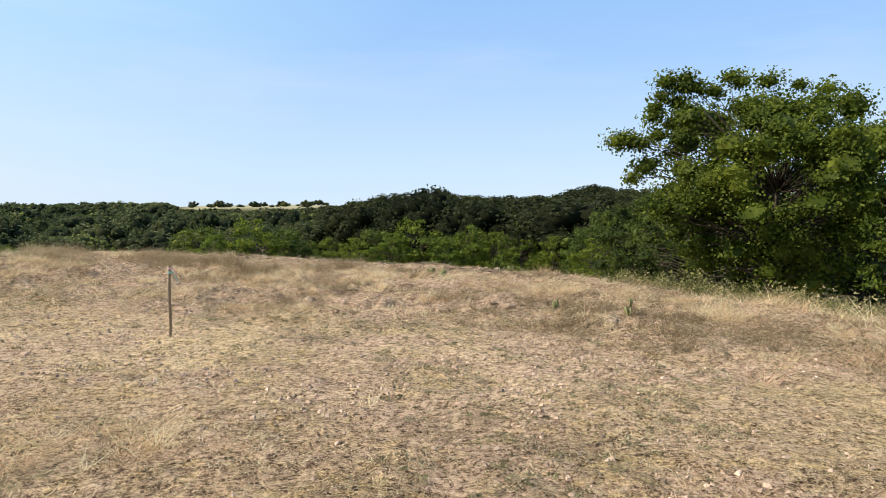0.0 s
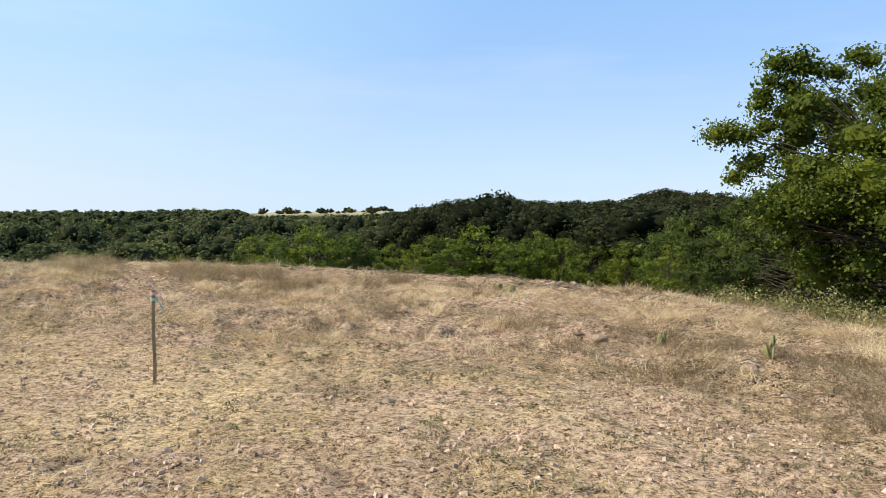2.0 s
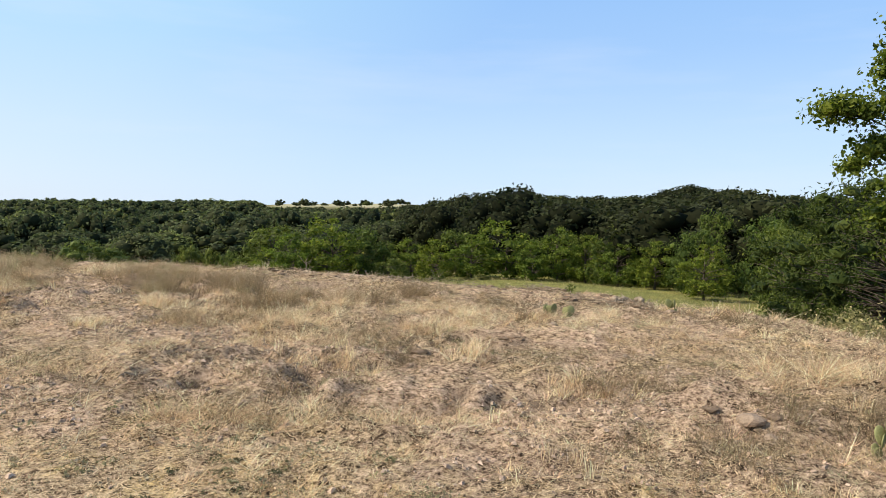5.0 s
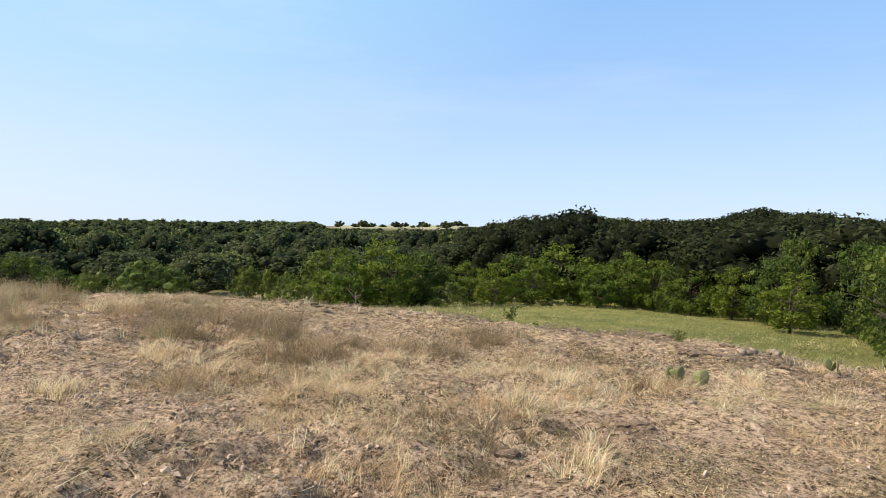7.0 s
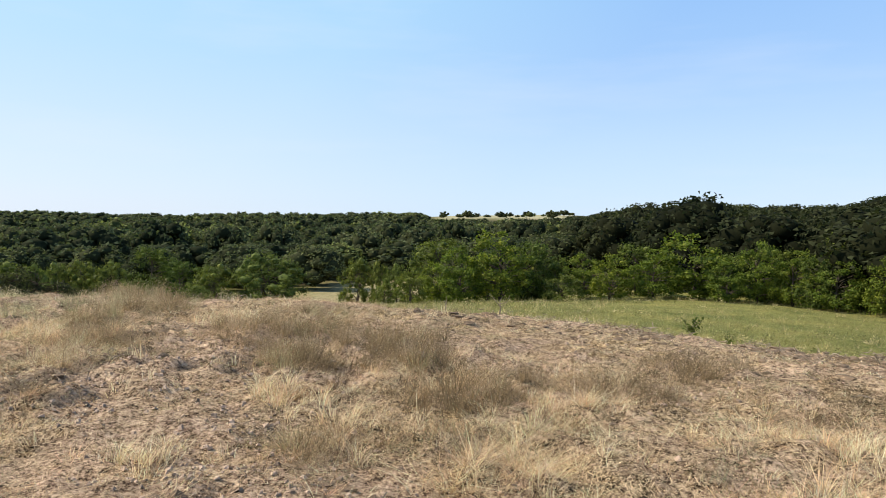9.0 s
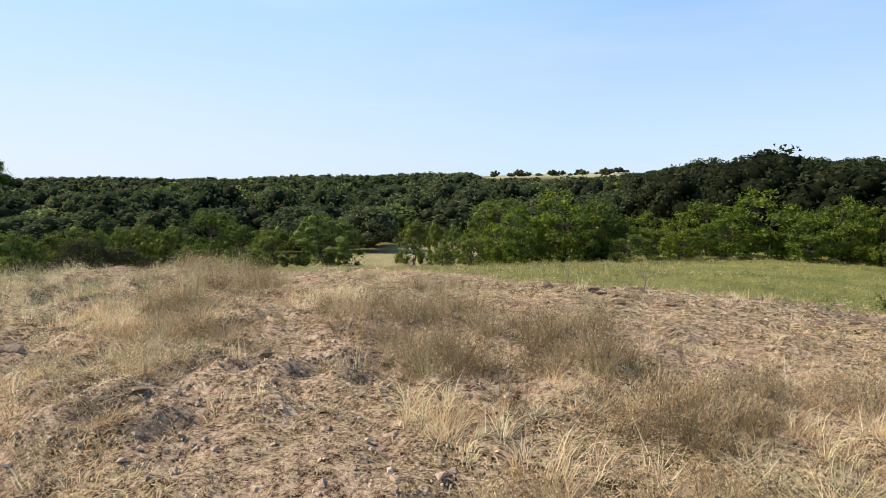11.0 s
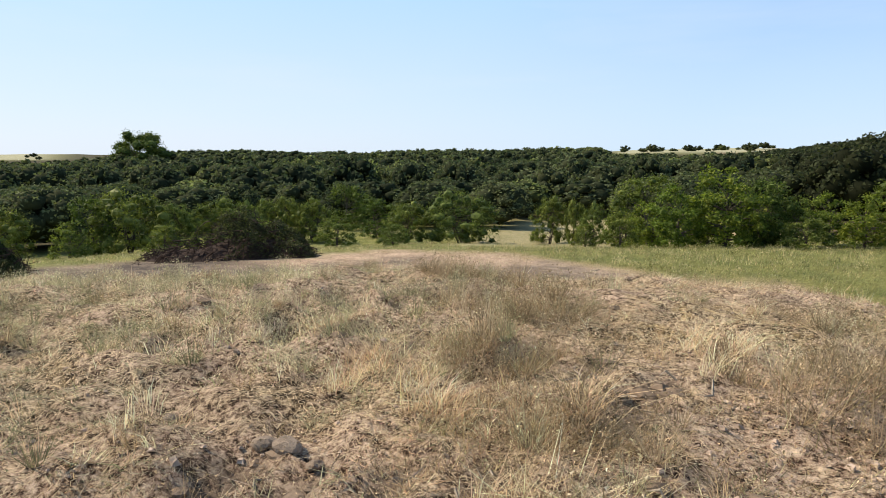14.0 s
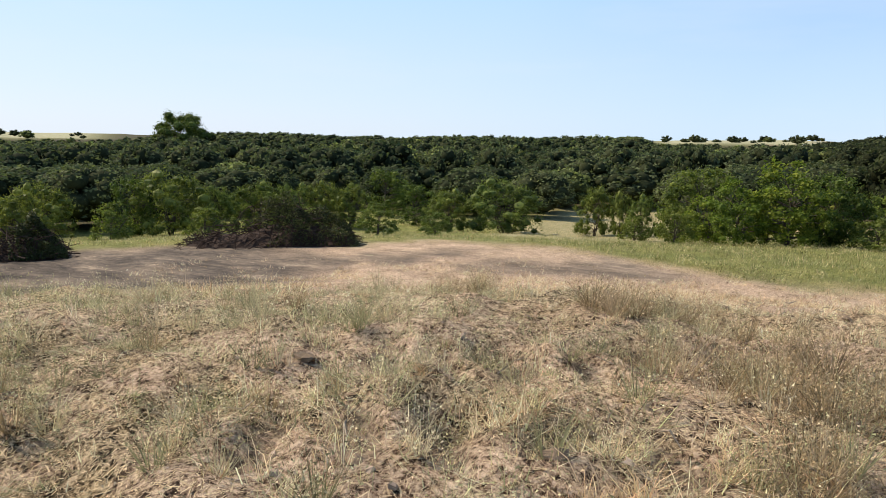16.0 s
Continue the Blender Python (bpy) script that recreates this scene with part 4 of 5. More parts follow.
# ---- far woods ----
# how high the woods reach over the level, in degrees, by azimuth from the hilltop
SKY_AZ = (-45, -30, -20, -18, -16.3, -14.4, -12, -10, -7.5, -4, -1.3, 2.8, 6, 8.5, 10, 21, 23, 28, 33, 42, 47, 51, 57, 61, 64, 75)
SKY_EL = (1.3, 1.2, 1.2, 1.7, 1.5, 2.0, 1.15, 0.75, 0.75, 0.85, 1.5, 0.95, 0.3, -0.1, -0.36, -0.36, 0.0, -0.05, -0.15, -0.3, -0.35, -0.15, -0.3, -0.45, -0.95, -1.1)
VIEW = (-4.0, 9.0, 1.57)


def build_woods():
    rng = np.random.default_rng(11)

    def crown_shape(seed, lobes, count, leaf):
        """A billowing crown in a unit box: rounded lobes over a dome, covered with leaf masses."""
        r = np.random.default_rng(seed)
        bc, bf = BALL_1
        mids, rads = [np.array([0, 0, 0.42])], [0.36]
        for k in range(lobes):
            up = 1 - 1.35 * (k + 0.5) / lobes
            a = 2.39996 * k + r.uniform(-0.35, 0.35)
            out = math.sqrt(max(0.0, 1 - up * up))
            q = r.uniform(0.12, 0.2)
            mids.append(np.array([(0.5 - q) * math.cos(a) * out * r.uniform(0.85, 1.05), (0.5 - q) * math.sin(a) * out * r.uniform(0.85, 1.05), 0.44 + (0.54 - q) * up * r.uniform(0.85, 1.05)]))
            rads.append(q)
        co, fa = [], []
        for m, q in zip(mids, rads):
            fa.append(bf + sum(len(c) for c in co))
            co.append(bc * (1 + 0.1 * r.normal(size=(len(bc), 1))) * q * (0.84, 0.84, 0.82) + m)
        k = r.integers(1, lobes + 1, count)
        away = unit(np.array(mids)[k] - (0, 0, 0.4))
        out = unit(r.normal(size=(count, 3)) + away * 0.9 + (0, 0, 0.2))
        p = np.array(mids)[k] + out * (np.array(rads)[k] * (0.84 + r.random(count) * 0.3))[:, None]
        nor = unit(r.normal(size=(count, 3)) * 0.9 + out)
        a = unit(np.cross(nor, r.normal(size=(count, 3))))
        b = np.cross(nor, a)
        s = (leaf * r.uniform(0.6, 1.4, count))[:, None]
        tri = np.stack([p + a * s * 0.6, p - a * s * 0.35 + b * s * 0.5, p - a * s * 0.35 - b * s * 0.5], 1)
        return np.concatenate(co), np.concatenate(fa), tri

    front_t = [crown_shape(i + 40, 24, 1600, 0.035) for i in range(7)]
    near_t = [crown_shape(i, 18, 600, 0.05) for i in range(7)]
    far_t = [crown_shape(i + 20, 10, 120, 0.08) for i in range(7)]
    hidden_t = [crown_shape(i + 60, 7, 60, 0.08) for i in range(7)]
    az = np.radians(rng.uniform(-42, 92, 30000))
    far = np.sqrt(rng.uniform(70**2, 460**2, 30000))
    x, y = -np.sin(az) * far, np.cos(az) * far
    field = pale_field(x, y) > 0.5
    lone = field & (rng.random(len(x)) < np.where(x < -200, 0.012, 0.12 * ramp(0.38, 0.62, value_noise(x, y, 30, 133)))) & (far > 352)
    keep = ((rng.random(len(x)) < woods(x, y)) & ~field) | lone
    x, y, far = x[keep], y[keep], far[keep]
    # thin out trees that stand too close
    taken, cells = [], {}
    for i in range(len(x)):
        c = (int(x[i] // 8.5), int(y[i] // 8.5))
        near = [j for a in (-1, 0, 1) for b in (-1, 0, 1) for j in cells.get((c[0] + a, c[1] + b), ())]
        if all((x[i] - x[j]) ** 2 + (y[i] - y[j]) ** 2 > (60 if far[i] < 220 else 70) for j in near):
            cells.setdefault(c, []).append(i)
            taken.append(i)
    x, y, far = x[taken], y[taken], far[taken]
    z = on_ground(x, y)
    lot, lump = value_noise(x, y, 26, 131), value_noise(x, y, 16, 135)
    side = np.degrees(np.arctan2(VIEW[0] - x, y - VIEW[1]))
    top = VIEW[2] + np.hypot(x - VIEW[0], y - VIEW[1]) * np.tan(np.radians(np.interp(side, SKY_AZ, SKY_EL)))
    pieces, cover = [], np.full(600, -9.0)
    for i in np.argsort(far):
        front = 1 - float(ramp(190, 240, far[i]))
        w = rng.uniform(9.5, 14.5) + 0.5 * front
        h = (rng.uniform(5.5, 8.5) + 2.2 * front + 2.8 * lot[i]) * (0.68 + 0.03 * w)
        if side[i] < 9 and far[i] < 240:
            h, w = h * 1.12, w * 1.08
        if pale_field(x[i], y[i]) > 0.5:
            w = rng.uniform(3.0, 7.5)
            h = w * rng.uniform(0.5, 0.72)
        else:
            h = min(h, top[i] - z[i] + 0.4 + 2.2 * (lump[i] - 0.5) + rng.normal() * 0.4)
            if side[i] > 9 and far[i] < 150:
                h = min(h, 8.5)
            if h < 2.5:
                continue
            w = min(w, h * 2.4)
        gone = math.hypot(x[i] - VIEW[0], y[i] - VIEW[1])
        half = math.degrees(0.5 * w / gone)
        turned = float(np.clip(side[i], -60, 110)) + 80
        bins, inner = (slice(int((turned - k * half) * 3), int((turned + k * half) * 3) + 1) for k in (1.0, 0.7))
        seen = math.degrees(math.atan2(z[i] + h - VIEW[2], gone)) > cover[bins].min() - 0.05
        cover[inner] = np.maximum(cover[inner], math.degrees(math.atan2(z[i] + 0.82 * h - VIEW[2], gone)))
        kinds = front_t if gone < 125 or (seen and side[i] < 9 and gone < 205) else hidden_t if not seen and gone > 165 else near_t if gone < 225 else far_t
        co, bf, tri = kinds[rng.integers(0, 7)]
        a = rng.uniform(0, 2 * np.pi)
        turn = np.array([[math.cos(a), -math.sin(a), 0], [math.sin(a), math.cos(a), 0], [0, 0, 1]])
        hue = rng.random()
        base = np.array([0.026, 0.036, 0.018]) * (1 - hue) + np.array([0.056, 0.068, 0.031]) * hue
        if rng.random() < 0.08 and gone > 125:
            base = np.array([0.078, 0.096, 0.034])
        # crowns lighter towards the left: distance haze put into their colour
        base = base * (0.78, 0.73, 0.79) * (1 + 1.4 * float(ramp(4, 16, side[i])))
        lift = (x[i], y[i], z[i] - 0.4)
        # inner lobes at half colour: shade inside the crown put into the tint
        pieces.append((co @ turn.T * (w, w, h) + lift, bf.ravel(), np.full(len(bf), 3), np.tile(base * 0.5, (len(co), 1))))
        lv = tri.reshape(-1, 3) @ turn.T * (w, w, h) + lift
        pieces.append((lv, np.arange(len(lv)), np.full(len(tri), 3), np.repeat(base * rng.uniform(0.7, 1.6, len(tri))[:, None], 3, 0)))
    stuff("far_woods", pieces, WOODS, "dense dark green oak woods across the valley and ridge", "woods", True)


build_woods()


# ---- bushes and trees of the middle distance ----
def copies(first, rows, tall, wide):
    """Sets copies of a plant by rows of x, y, height, width."""
    rng = random.Random(len(rows) * 7 + int(tall * 10))
    for x, y, h, w in rows:
        m = pose(x, y, float(on_ground(x, y)), 0, 0, rng.uniform(0, 360)) @ Matrix.Diagonal((w / wide, w / wide, h / tall, 1))
        copy_thing(first, m)


def plant_rows():
    g = "bushes between the meadow and the woods"
    elm_label = "leafy bright green young elm tree at the meadow's edge"
    elm = build_tree("young_tree", -19.3, 68.9, elm_label, "tree", g, 1, "full", 6.6, 5.8, 4200, 0.28, ELM_LEAF, clumps=52, spread=0.11, heart=0.5)
    copies(elm, [(-22.6, 67.0, 5.1, 4.2), (-2.7, 77.8, 6.3, 6.6), (3.0, 76.7, 5.7, 4.6), (5.8, 75.4, 5.0, 4.0), (-6.0, 75.6, 4.7, 4.6), (-9.8, 73.2, 4.3, 4.2), (11.4, 68.5, 4.5, 3.8), (-12.6, 75.0, 4.4, 4.0), (8.6, 72.0, 4.2, 3.8), (0.2, 74.6, 3.6, 3.6), (-25.0, 68.2, 4.0, 3.6), (13.0, 58.0, 4.2, 3.8)], 6.6, 5.8)
    dark = build_tree("round_tree", -29.4, 80.5, "round-crowned dark green tree behind the bushes", "tree", g, 2, "full", 7.3, 7.6, 4600, 0.27, ROUND_LEAF, clumps=60, spread=0.105, heart=0.5)
    copies(dark, [(-17.2, 72.0, 5.8, 5.0), (10.8, 76.7, 7.1, 6.2), (0.5, 79.8, 4.6, 4.8), (16.4, 67.2, 7.3, 4.6), (13.7, 63.8, 5.6, 4.4), (-79.7, 89.0, 7.4, 7.0), (7.2, 73.6, 4.5, 3.2), (-15.3, 73.0, 4.3, 4.2), (-76.0, 47.0, 6.2, 5.0), (-66.0, 80.0, 5.5, 5.5), (18.5, 60.0, 6.8, 5.0), (17.0, 52.0, 6.2, 5.0), (14.6, 46.0, 5.6, 4.4), (13.0, 38.5, 5.2, 4.4), (20.0, 70.0, 7.4, 6.0), (-21.5, 72.5, 5.2, 4.6), (4.6, 80.5, 5.4, 5.2), (-8.0, 79.5, 5.2, 5.4)], 7.3, 7.6)
    bush = build_tree("mesquite_bush", -51.8, 79.2, "broad feathery green bush with several stems", "bush", g, 3, "bush", 6.8, 9.6, 7000, 0.26, SHRUB_LEAF, clumps=80, spread=0.09, heart=0.62, droop=0.4, slim=0.42, stems=4)
    copies(bush, [(-73.2, 49.4, 7.0, 8.6), (-76.6, 62.6, 6.0, 6.8), (-56.5, 74.6, 5.3, 5.9), (-43.7, 87.1, 6.2, 4.8), (-40.1, 86.5, 5.6, 3.0), (-36.4, 83.7, 4.9, 3.6), (-72.4, 54.6, 5.4, 4.6), (-71.3, 62.9, 5.8, 4.2), (-73.0, 67.0, 5.7, 4.6), (-72.6, 70.5, 5.9, 4.8), (-69.2, 71.3, 5.7, 5.2), (-17.3, 72.3, 3.4, 3.0), (-70.5, 36.3, 5.2, 5.4), (-66.0, 33.0, 4.2, 4.6)], 6.8, 9.6)
    low = build_tree("low_shrub", -55.8, 35.1, "low yellow-green shrub in the open grass", "shrub", g, 4, "bush", 2.7, 3.0, 2200, 0.2, SHRUB_LEAF, clumps=40, spread=0.11, heart=0.5, droop=0.2, slim=0.4, stems=4)
    copies(low, [(-50.3, 56.3, 2.7, 3.6), (-26.4, 64.5, 2.9, 2.8), (-28.4, 71.7, 3.3, 3.4), (-13.3, 68.6, 2.4, 3.4), (-46.8, 60.4, 2.2, 3.0), (-53.5, 52.0, 2.4, 3.4), (-60.0, 56.0, 3.0, 4.0), (-63.0, 47.0, 2.6, 3.6), (-33.0, 73.0, 2.2, 3.0)], 2.7, 3.0)
    build_tree("large_oak", -232.2, 146.0, "large spreading oak standing over the woods", "tree", "", 6, "round", 16.5, 19.0, 11000, 0.55, ROUND_LEAF, clumps=70, spread=0.1, heart=0.8)


plant_rows()


# ---- trees at the hilltop's edge ----
def near_trees():
    g = "trees at the edge of the hilltop"
    build_tree("hackberry_tree", 9.0, 18.6, "leafy light green hackberry tree with ragged crown", "tree", g, 21, "vase", 6.0, 6.2, 64000, 0.095, NEAR_LEAF,
               clumps=190, spread=0.078, heart=0.6, slim=0.66, outer=[(-4.25, -0.1, 4.83), (-4.05, -0.1, 4.85), (-3.95, -0.1, 4.8), (-3.6, -0.1, 4.75), (-3.8, -0.1, 3.8), (-3.5, -0.1, 4.1), (-3.3, 0, 4.2), (-2.9, 0, 6.45), (-2.4, 0, 6.55), (-2.5, 0, 6.3), (-1.15, 0, 6.6), (-0.9, 0, 6.5), (-0.1, 0, 6.5),
               (-3.2, 0, 5.75), (-3.0, 0.1, 6.05), (-3.25, 0, 5.5), (-3.1, 0, 5.0), (-2.7, 0, 5.3), (-2.6, 0, 5.9), (-2.1, 0, 6.3), (-1.6, 0, 6.2), (0.75, 0, 6.4), (1.5, 0, 6.3), (-2.7, 0, 4.5)])
    build_tree("cedar_tree", 8.9, 24.7, "broad feathery green cedar bush beside the hackberry", "tree", g, 22, "bush", 5.0, 6.4, 20000, 0.16, GREEN_CEDAR, clumps=150, spread=0.06, heart=0.55, droop=0.3, slim=0.28, stems=3)
    build_tree("cedar_tree", 12.6, 31.0, "dark green feathery cedar behind the hackberry", "tree", g, 23, "full", 5.4, 5.6, 5000, 0.24, GREEN_CEDAR, clumps=80, spread=0.08, heart=0.5, droop=0.3, slim=0.3)
    build_tree("oak_tree", 13.6, 22.0, "tall dark green oak behind the hackberry", "tree", g, 24, "round", 7.4, 7.0, 9000, 0.2, CEDAR_LEAF, clumps=110, spread=0.07, heart=0.5)
    build_tree("edge_tree", 10.6, 14.6, "yellow-green leafy young tree at the field's edge", "tree", g, 25, "round", 4.6, 2.8, 4200, 0.11, NEAR_LEAF, clumps=50, spread=0.09, heart=0.5)


near_trees()


# ---- survey stake ----
def build_stake():
    ob = thing("survey_stake", -3.26, 7.94, "weathered wooden survey stake with faded ribbon in dry grass", "stake", turn=20)
    bm = bmesh.new()
    bmesh.ops.create_cube(bm, size=1)
    for v in bm.verts:
        v.co = (v.co.x * 0.03, v.co.y * 0.013, (v.co.z + 0.5) * 1.0 - 0.15)
    bmesh.ops.subdivide_edges(bm, edges=[e for e in bm.edges if abs(e.verts[0].co.z - e.verts[1].co.z) > 0.5], cuts=6)
    for v in bm.verts:
        v.co.x += 0.004 * math.sin(v.co.z * 9)
        v.co.y += 0.012 * v.co.z
    bmesh.ops.bevel(bm, geom=bm.edges[:], offset=0.002, segments=1, affect="EDGES")
    me = bpy.data.meshes.new("lath")
    bm.to_mesh(me), bm.free()
    me.materials.append(LATH)
    part("lath", me, ob)
    for name, mat, z0, drop, label in (("ribbon", PINK, 0.80, 0.10, "faded pink ribbon"), ("ribbon", TEAL, 0.75, 0.13, "pale green ribbon")):
        s = Shape()
        t = np.linspace(0, 2 * np.pi, 13)
        lo = np.c_[0.024 * np.cos(t), 0.014 * np.sin(t) + 0.01, np.full(13, z0)]
        s.add(np.concatenate([lo, lo + (0, 0, 0.028)]), [(i, i + 1, i + 14, i + 13) for i in range(12)])
        u = np.linspace(0, 1, 8)
        tail = np.c_[0.02 + 0.07 * u, 0.012 * np.sin(u * 9), z0 + 0.01 - drop * u**1.5]
        s.add(np.concatenate([tail, tail + (0, 0.003, 0.03)]), [(i, i + 1, i + 9, i + 8) for i in range(7)])
        part(name, s.mesh(name, mat, True), ob, label)


build_stake()


# ---- brush piles ----
def brush_pile(x, y, long, deep, tall, turn, seed, leafy, label):
    rng = np.random.default_rng(seed)
    ob = thing("brush_pile", x, y, label, "brush pile", "brush piles beside the dirt yard", turn=turn)
    # dark lumpy sheet that fills the pile beneath its branches
    heap = Shape()
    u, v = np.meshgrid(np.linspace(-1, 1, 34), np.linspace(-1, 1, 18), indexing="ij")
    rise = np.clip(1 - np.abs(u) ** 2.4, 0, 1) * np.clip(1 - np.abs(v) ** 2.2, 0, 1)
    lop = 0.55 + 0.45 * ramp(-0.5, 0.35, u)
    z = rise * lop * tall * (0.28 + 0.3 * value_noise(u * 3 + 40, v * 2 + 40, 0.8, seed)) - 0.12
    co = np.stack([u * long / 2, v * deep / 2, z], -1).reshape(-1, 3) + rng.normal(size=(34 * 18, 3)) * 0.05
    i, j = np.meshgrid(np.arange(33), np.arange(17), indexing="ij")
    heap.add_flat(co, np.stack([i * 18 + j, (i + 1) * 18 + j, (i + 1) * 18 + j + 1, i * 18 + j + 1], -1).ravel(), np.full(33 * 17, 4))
    part("core_sheet", heap.mesh("heap", BRUSH), ob, "dark lumpy sheet inside the pile")
    wood = Shape()
    for _ in range(760):
        a, b = rng.uniform(-1, 1), rng.uniform(-1, 1)
        r = max(0.0, (1 - abs(a) ** 2.4)) * max(0.0, (1 - abs(b) ** 2.2))
        p = np.array([a * long / 2, b * deep / 2, rng.uniform(0.25, 0.95) * r * tall * float(0.55 + 0.45 * ramp(-0.5, 0.35, a)) * (0.6 + 0.6 * rng.random())])
        way = unit(rng.normal(size=3) * (1.0, 0.9, 0.6))
        ln = rng.uniform(0.4, 1.5)
        bend = rng.normal(size=3) * 0.12
        t = np.linspace(-0.5, 0.5, 4)[:, None]
        pts = p + way * ln * t + bend * (1 - 4 * t**2)
        pts[:, 2] = np.maximum(pts[:, 2], 0.03)
        r0 = 0.008 + 0.028 * rng.random() ** 2
        wood.tube(pts, r0 * np.array([1, 0.85, 0.6, 0.3]), 4)
    part("branch_tangle", wood.mesh("branch_tangle", BRUSH), ob, "tangled dark dead branches")
    n = 17000
    a, b = rng.uniform(-0.95, 0.95, n), rng.uniform(-0.95, 0.95, n)
    r = (1 - np.abs(a) ** 2.4) * (1 - np.abs(b) ** 2.2)
    keep = patches(a * 3 + 9, b * 2 + 9, 0.9, seed + 3) + 1.4 * np.clip(a - leafy, -0.4, 0.2) > 0.5
    a, b, r = a[keep], b[keep], r[keep]
    pts = np.c_[a * long / 2, b * deep / 2, r * tall * (0.55 + 0.45 * ramp(-0.5, 0.35, a)) * (0.5 + 0.75 * value_noise(a * 5 + 20, b * 3 + 20, 1.1, seed + 9)) * rng.uniform(0.8, 1.08, len(a)) + 0.03]
    leaves = Shape()
    leaves.add_flat(*leaf_quads(rng, pts, 0.15, np.array([0, 0, 0.8]), 0.3, 0.45))
    part("leaf_cover", leaves.mesh("leaf_cover", BRUSH_LEAF), ob, "dark wilted leaves still on the branches")


brush_pile(-39.2, 36.2, 9.8, 4.4, 3.0, 52, 31, -0.05, "long pile of dark uprooted brush beside the dirt yard")
brush_pile(-43.8, 24.8, 4.6, 3.6, 2.0, 70, 32, 0.15, "dark brush pile topped with some green leaves")


# ---- prickly pears, stones, dead twigs ----
def prickly_pear(x, y, pads, tall, turn, seed):
    rng = np.random.default_rng(seed)
    ob = thing("prickly_pear", x, y, "pale green prickly pear cactus among dry grass", "cactus", "prickly pears on the hilltop", z=float(on_ground(x, y)), turn=turn)
    bm = bmesh.new()
    bmesh.ops.create_uvsphere(bm, u_segments=12, v_segments=8, radius=0.5)
    for v in bm.verts:
        v.co.y *= 0.16
        v.co.x *= 0.78 * (0.82 + 0.3 * (v.co.z + 0.5))
        v.co.z += 0.48
    me = bpy.data.meshes.new("pad")
    bm.to_mesh(me), bm.free()
    me.polygons.foreach_set("use_smooth", [True] * len(me.polygons))
    me.materials.append(PEAR)
    spots = [(0.0, 0.0, 0.0)]
    for i in range(pads):
        s = tall * rng.uniform(0.42, 0.6)
        o = new("pad", me)
        o.parent = ob
        if i < max(2, pads // 2):
            place = (rng.uniform(-0.5, 0.5) * tall, rng.uniform(-0.25, 0.25) * tall, -0.03)
            spots.append((place[0], place[1], s * 0.86))
        else:
            b = spots[1 + rng.integers(0, len(spots) - 1)]
            place = (b[0] + rng.uniform(-0.1, 0.1) * tall, b[1], b[2] + rng.uniform(-0.06, 0.0))
        o.matrix_basis = pose(*place, rng.uniform(-22, 22), rng.uniform(-32, 32), rng.uniform(-50, 50)) @ Matrix.Scale(s, 4)


for row in ((-0.17, 14.98, 9, 0.3, 10, 1), (1.74, 16.4, 6, 0.26, 60, 2), (1.80, 10.2, 6, 0.25, 30, 3), (2.69, 9.32, 7, 0.27, 75, 4)):
    prickly_pear(*row)


def stone_mesh(seed):
    rng = np.random.default_rng(seed)
    bm = bmesh.new()
    bmesh.ops.create_icosphere(bm, subdivisions=2, radius=0.5)
    for v in bm.verts:
        k = 1 + 0.28 * (noise.noise(v.co * 2.1 + Vector((seed * 3.1, 0, 0)))) + 0.1 * noise.noise(v.co * 6)
        v.co = Vector((v.co.x * k, v.co.y * k * 0.8, max(-0.2, v.co.z * k * 0.55)))
    me = bpy.data.meshes.new("stone")
    bm.to_mesh(me), bm.free()
    me.materials.append(STONE)
    return me


STONES = [stone_mesh(i) for i in range(4)]


def stones(rows):
    rng = random.Random(4)
    for i, (x, y, s) in enumerate(rows):
        o = new("stone", STONES[i % 4])
        o.matrix_basis = pose(x, y, float(on_ground(x, y)) + s * 0.02, rng.uniform(-12, 12), rng.uniform(-12, 12), rng.uniform(0, 360)) @ Matrix.Scale(s, 4)
        tagged(o, "pale limestone rock lying in the dry grass", "stone", "loose stones on the hilltop")


stones(((-5.03, 15.72, 0.14), (-1.48, 7.78, 0.10), (-1.30, 7.70, 0.08), (-1.62, 7.66, 0.07), (0.87, 10.34, 0.11), (1.10, 10.37, 0.10), (2.29, 8.94, 0.18), (2.42, 8.99, 0.13), (-0.26, 13.99, 0.14), (0.46, 12.8, 0.10), (1.07, 10.71, 0.20), (1.64, 16.23, 0.2), (-1.05, 7.55, 0.09), (-0.75, 7.5, 0.07), (-9.33, 13.95, 0.12), (-9.18, 13.96, 0.15), (-9.03, 13.98, 0.10), (-9.97, 13.87, 0.09)))


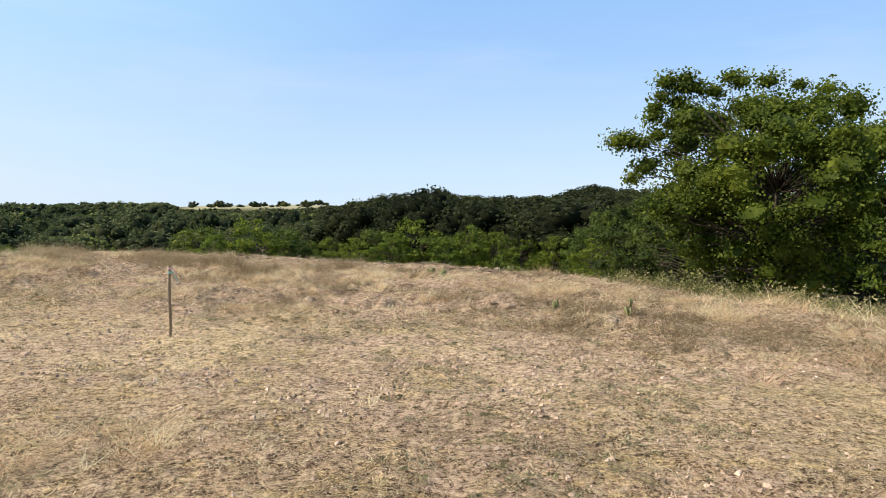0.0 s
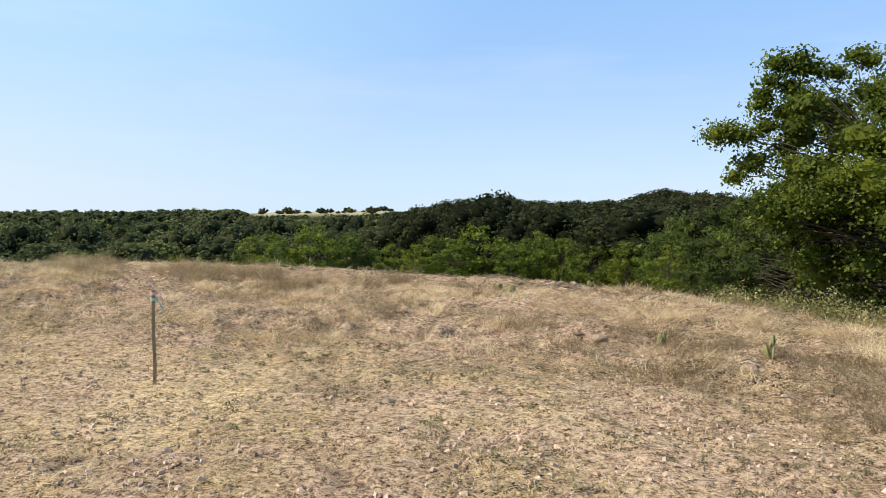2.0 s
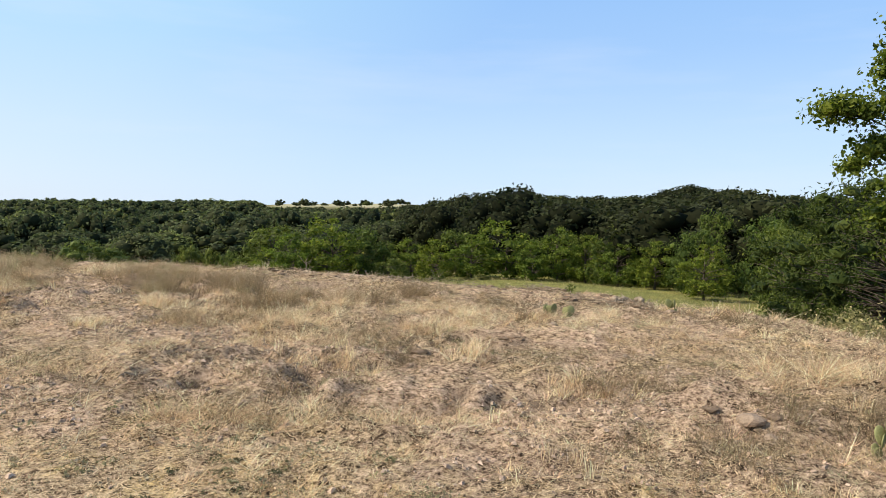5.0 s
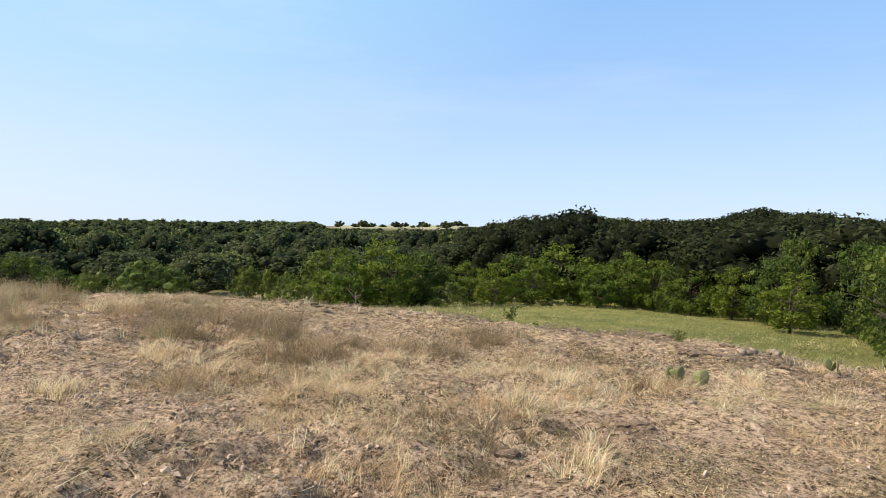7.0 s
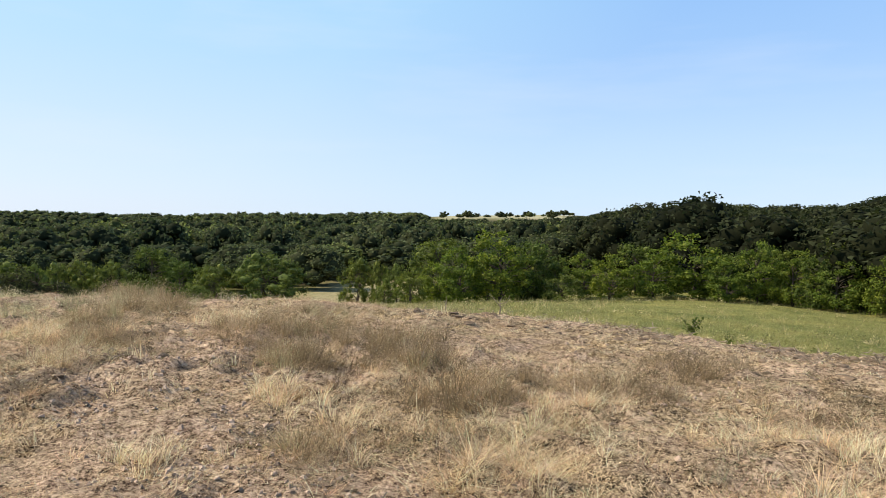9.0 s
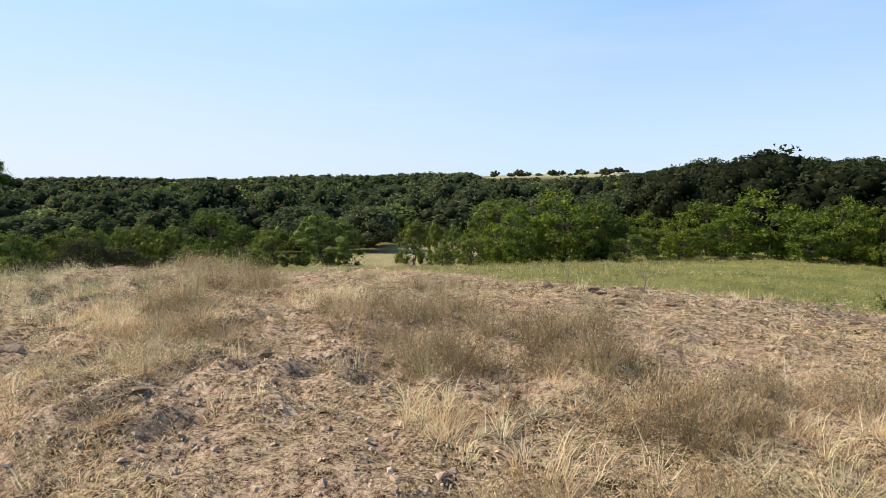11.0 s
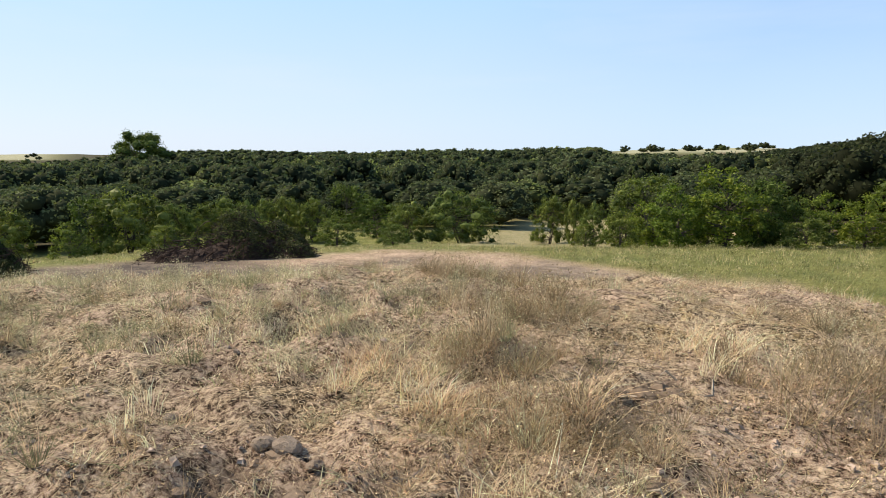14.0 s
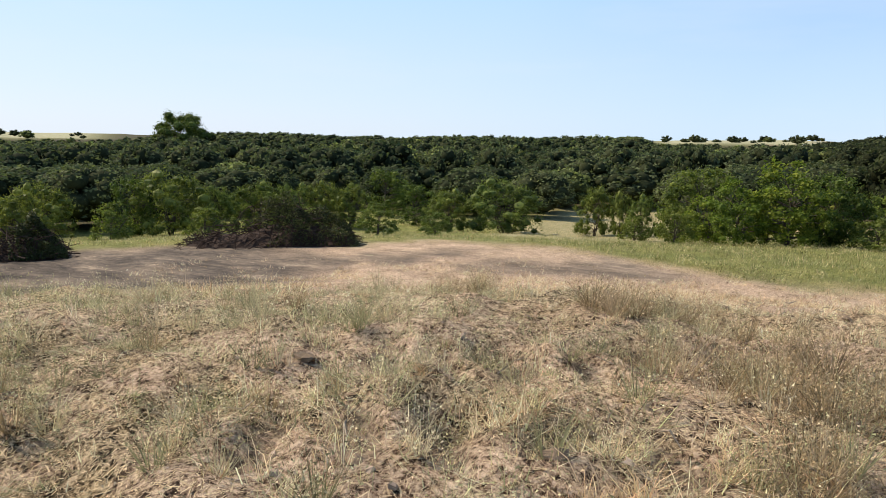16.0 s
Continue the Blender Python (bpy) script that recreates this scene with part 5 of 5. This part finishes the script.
def gravel():
    """Flat flakes of stone and clods strewn over the bare soil."""
    rng = np.random.default_rng(17)
    base = np.array([(1, 0, -0.2), (0.2, 0.9, -0.2), (-0.9, 0.3, -0.2), (-0.3, -0.9, -0.2), (0.6, 0.1, 0.55), (0.1, 0.55, 0.6), (-0.55, 0.1, 0.5), (-0.15, -0.5, 0.6)], float) * 0.5
    face = np.array([(0, 1, 5), (0, 5, 4), (1, 2, 6), (1, 6, 5), (2, 3, 7), (2, 7, 6), (3, 0, 4), (3, 4, 7), (4, 5, 6), (4, 6, 7)])
    x, y = scatter(rng, 90000, (-12, 1.5, 7, 20), lambda x, y: np.clip(bare_soil(x, y) * 0.9 + 0.35 * bleached(x, y) + 0.08, 0, 1) * near_walk(x, y) * (1 - 0.75 * ramp(6.5, 9, -x)) * (0.15 + 0.85 * ramp(0.4, 0.6, patches(x, y, 0.9, 171))))
    s = 0.014 + 0.045 * rng.random(len(x)) ** 2.5
    z = on_ground(x, y)
    a = rng.uniform(0, 2 * np.pi, len(x))
    co = base[None] * (1 + 0.25 * rng.normal(size=(len(x), len(base), 1))) * s[:, None, None] * (1, 1, 0.8)
    co = np.stack([co[:, :, 0] * np.cos(a)[:, None] - co[:, :, 1] * np.sin(a)[:, None], co[:, :, 0] * np.sin(a)[:, None] + co[:, :, 1] * np.cos(a)[:, None], co[:, :, 2] + co[:, :, 0] * rng.normal(size=len(x))[:, None] * 0.3], -1)
    co = co + np.c_[x, y, z + s * 0.12][:, None]
    corner = (face.ravel()[None] + np.arange(len(x))[:, None] * len(base)).ravel()
    tint = np.repeat(np.clip(np.array([0.50, 0.375, 0.285]) * rng.uniform(0.35, 1.15, len(x))[:, None], 0, 0.9), len(base), 0)
    stuff("gravel", [(co.reshape(-1, 3), corner, np.full(len(corner) // 3, 3), tint)], tint_material("gravel", 0, 0.9), "small pinkish and grey stone flakes on bare soil", "gravel")


gravel()


def dead_twig(x, y, tall, turn, seed, label):
    rng = np.random.default_rng(seed)
    ob = thing("dead_branch", x, y, label, "branch", "dead branches at the hilltop's edge", z=float(on_ground(x, y)), turn=turn)
    s = Shape()
    main = np.array([(0, 0, -0.05), (0.06, 0.02, 0.35), (0.02, 0, 0.62), (0.22, 0.04, 1.0)]) * tall
    s.tube(main, np.array([0.013, 0.011, 0.008, 0.004]), 6)
    for i in range(4):
        a = main[1] * (1 - i / 5) + main[2] * (i / 5)
        e = a + np.array([rng.choice([-1, 1]) * rng.uniform(0.12, 0.5), rng.normal() * 0.25, rng.uniform(0.15, 0.6)]) * tall
        s.tube([a, (a + e) / 2 + rng.normal(size=3) * 0.05 * tall, e], [0.006, 0.0045, 0.002], 5)
    part("stick", s.mesh("stick", DEADWOOD, True), ob)


dead_twig(-5.22, 19.2, 0.36, 15, 1, "forked grey dead branch sticking out of soil")
dead_twig(-6.38, 20.03, 0.32, 100, 2, "bent grey dead stick leaning out of soil")


def leafy_weed(x, y, tall, seed):
    """A broad-leaved weed standing alone."""
    rng = np.random.default_rng(seed)
    ob = thing("leafy_weed", x, y, "dark green broad-leaved weed on the worked soil", "weed", "leafy weeds on the hilltop", z=float(on_ground(x, y)))
    stem, leaf = Shape(), Shape()
    for k in range(5):
        tip = np.array([rng.normal() * 0.35, rng.normal() * 0.35, rng.uniform(0.6, 1.0)]) * tall
        stem.tube([(0, 0, -0.02), tip * (0.4, 0.4, 0.55), tip], [0.006, 0.005, 0.002], 4)
        t = rng.uniform(0.25, 1.0, 26)
        leaf.add_flat(*leaf_quads(rng, t[:, None] * tip + rng.normal(size=(26, 3)) * 0.09 * tall, 0.22 * tall, None, 0.2, 0.5))
    part("stem", stem.mesh("stem", DEADWOOD), ob)
    part("foliage", leaf.mesh("foliage", SHRUB_LEAF), ob)


for row in ((-2.53, 20.12, 0.28, 1), (-2.0, 19.9, 0.16, 2), (0.3, 18.6, 0.2, 4)):
    leafy_weed(*row)


def log_piece(x, y, long, thick, turn, seed):
    rng = np.random.default_rng(seed)
    t = np.linspace(-0.5, 0.5, 7)
    s = Shape()
    s.tube(np.c_[t * long, 0.03 * np.sin(t * 6 + seed), thick * 0.7 + 0.02 * np.sin(t * 9)], thick * (1 + 0.15 * rng.normal(size=7)) * 0.5, 9)
    ob = new("log", s.mesh("log", DEADWOOD, True))
    ob.matrix_basis = pose(x, y, float(on_ground(x, y)), 0, 0, turn)
    tagged(ob, "short weathered grey log lying in dry grass", "log", "broken wood on the hilltop")


for row in ((2.30, 9.15, 0.34, 0.03, 10, 1), (2.25, 9.02, 0.28, 0.025, -8, 2), (1.1, 17.8, 0.30, 0.10, 40, 3), (1.47, 17.95, 0.26, 0.09, 110, 4)):
    log_piece(*row)


def edge_weeds():
    """Green weeds under the trees at the field's edge."""
    rng = np.random.default_rng(29)
    x, y = scatter(rng, 1500, (4.5, 11.5, 13, 21), lambda x, y: ramp(0.5, 2.5, hill_polar(x, y)[0]) * (1 - ramp(5, 8, hill_polar(x, y)[0])) * ramp(0.35, 0.6, patches(x, y, 1.6, 191)))
    n = len(x)
    stuff("edge_weeds", domes(rng, x, y, rng.uniform(0.15, 0.4, n), rng.uniform(0.25, 0.65, n), 24, 60, 0.035, GREEN * 0.8, [0.35, 0.3, 0.15, 0.2]), BLADE, "rank green weeds under the trees", "weeds")


edge_weeds()


def debris():
    """Dark clods, torn roots and twigs along the worked edge, in uneven heaps."""
    rng = np.random.default_rng(23)
    az = rng.uniform(-34, 40, 3600)
    e = rng.normal(2.0, 1.2, 3600)
    r = np.interp(az, EDGE_AZ, EDGE_R) + e
    x, y = HILL[0] - np.sin(np.radians(az)) * r, HILL[1] + np.cos(np.radians(az)) * r
    keep = patches(x, y, 1.5, 151) > 0.5
    x, y = x[keep], y[keep]
    # a broken ledge of dark soil along the rim
    az, e = rng.uniform(-32, 6, 2600), rng.normal(1.1, 0.3, 2600)
    r = np.interp(az, EDGE_AZ, EDGE_R) + e + 0.5 * np.sin(az * 0.4)
    lx, ly = HILL[0] - np.sin(np.radians(az)) * r, HILL[1] + np.cos(np.radians(az)) * r
    keep = patches(lx, ly, 0.8, 153) > 0.5
    x, y = np.r_[x, lx[keep]], np.r_[y, ly[keep]]
    z = on_ground(x, y)
    bc, bf = BALL_1
    # and where a tracked machine has turned the soil
    tx, ty = rng.uniform(-13, 2, 90000), rng.uniform(9, 19, 90000)
    keep = rng.random(90000) < 0.3 * cleats(tx, ty)[1]
    x, y = np.r_[x, tx[keep]], np.r_[y, ty[keep]]
    z = on_ground(x, y)
    clods, twigs = Shape(), Shape()
    for a, b, c in zip(x, y, z):
        s = 0.012 + 0.05 * rng.random() ** 3.5
        clods.add_flat(bc * (1 + 0.25 * rng.normal(size=(len(bc), 1))) * s * (1.3, 1, 0.55) + (a, b, c), bf.ravel(), np.full(len(bf), 3))
        if rng.random() < 0.25:
            p = np.array([a, b, c + 0.05]) + rng.normal(size=3) * (0.15, 0.15, 0.02)
            w = unit(rng.normal(size=3) * (1, 1, 0.3)) * rng.uniform(0.03, 0.09)
            twigs.tube([p - w, p + rng.normal(size=3) * 0.02, p + w], np.array([0.004, 0.005, 0.002]) * rng.uniform(0.6, 1.5), 4)
    tagged(new("soil_clods", clods.mesh("soil_clods", SOIL)), "dark clods of turned soil along the worked edge", "soil", kind="stuff")
    tagged(new("torn_roots", twigs.mesh("torn_roots", DEADWOOD)), "torn roots and twigs on the worked soil", "debris", kind="stuff")


debris()
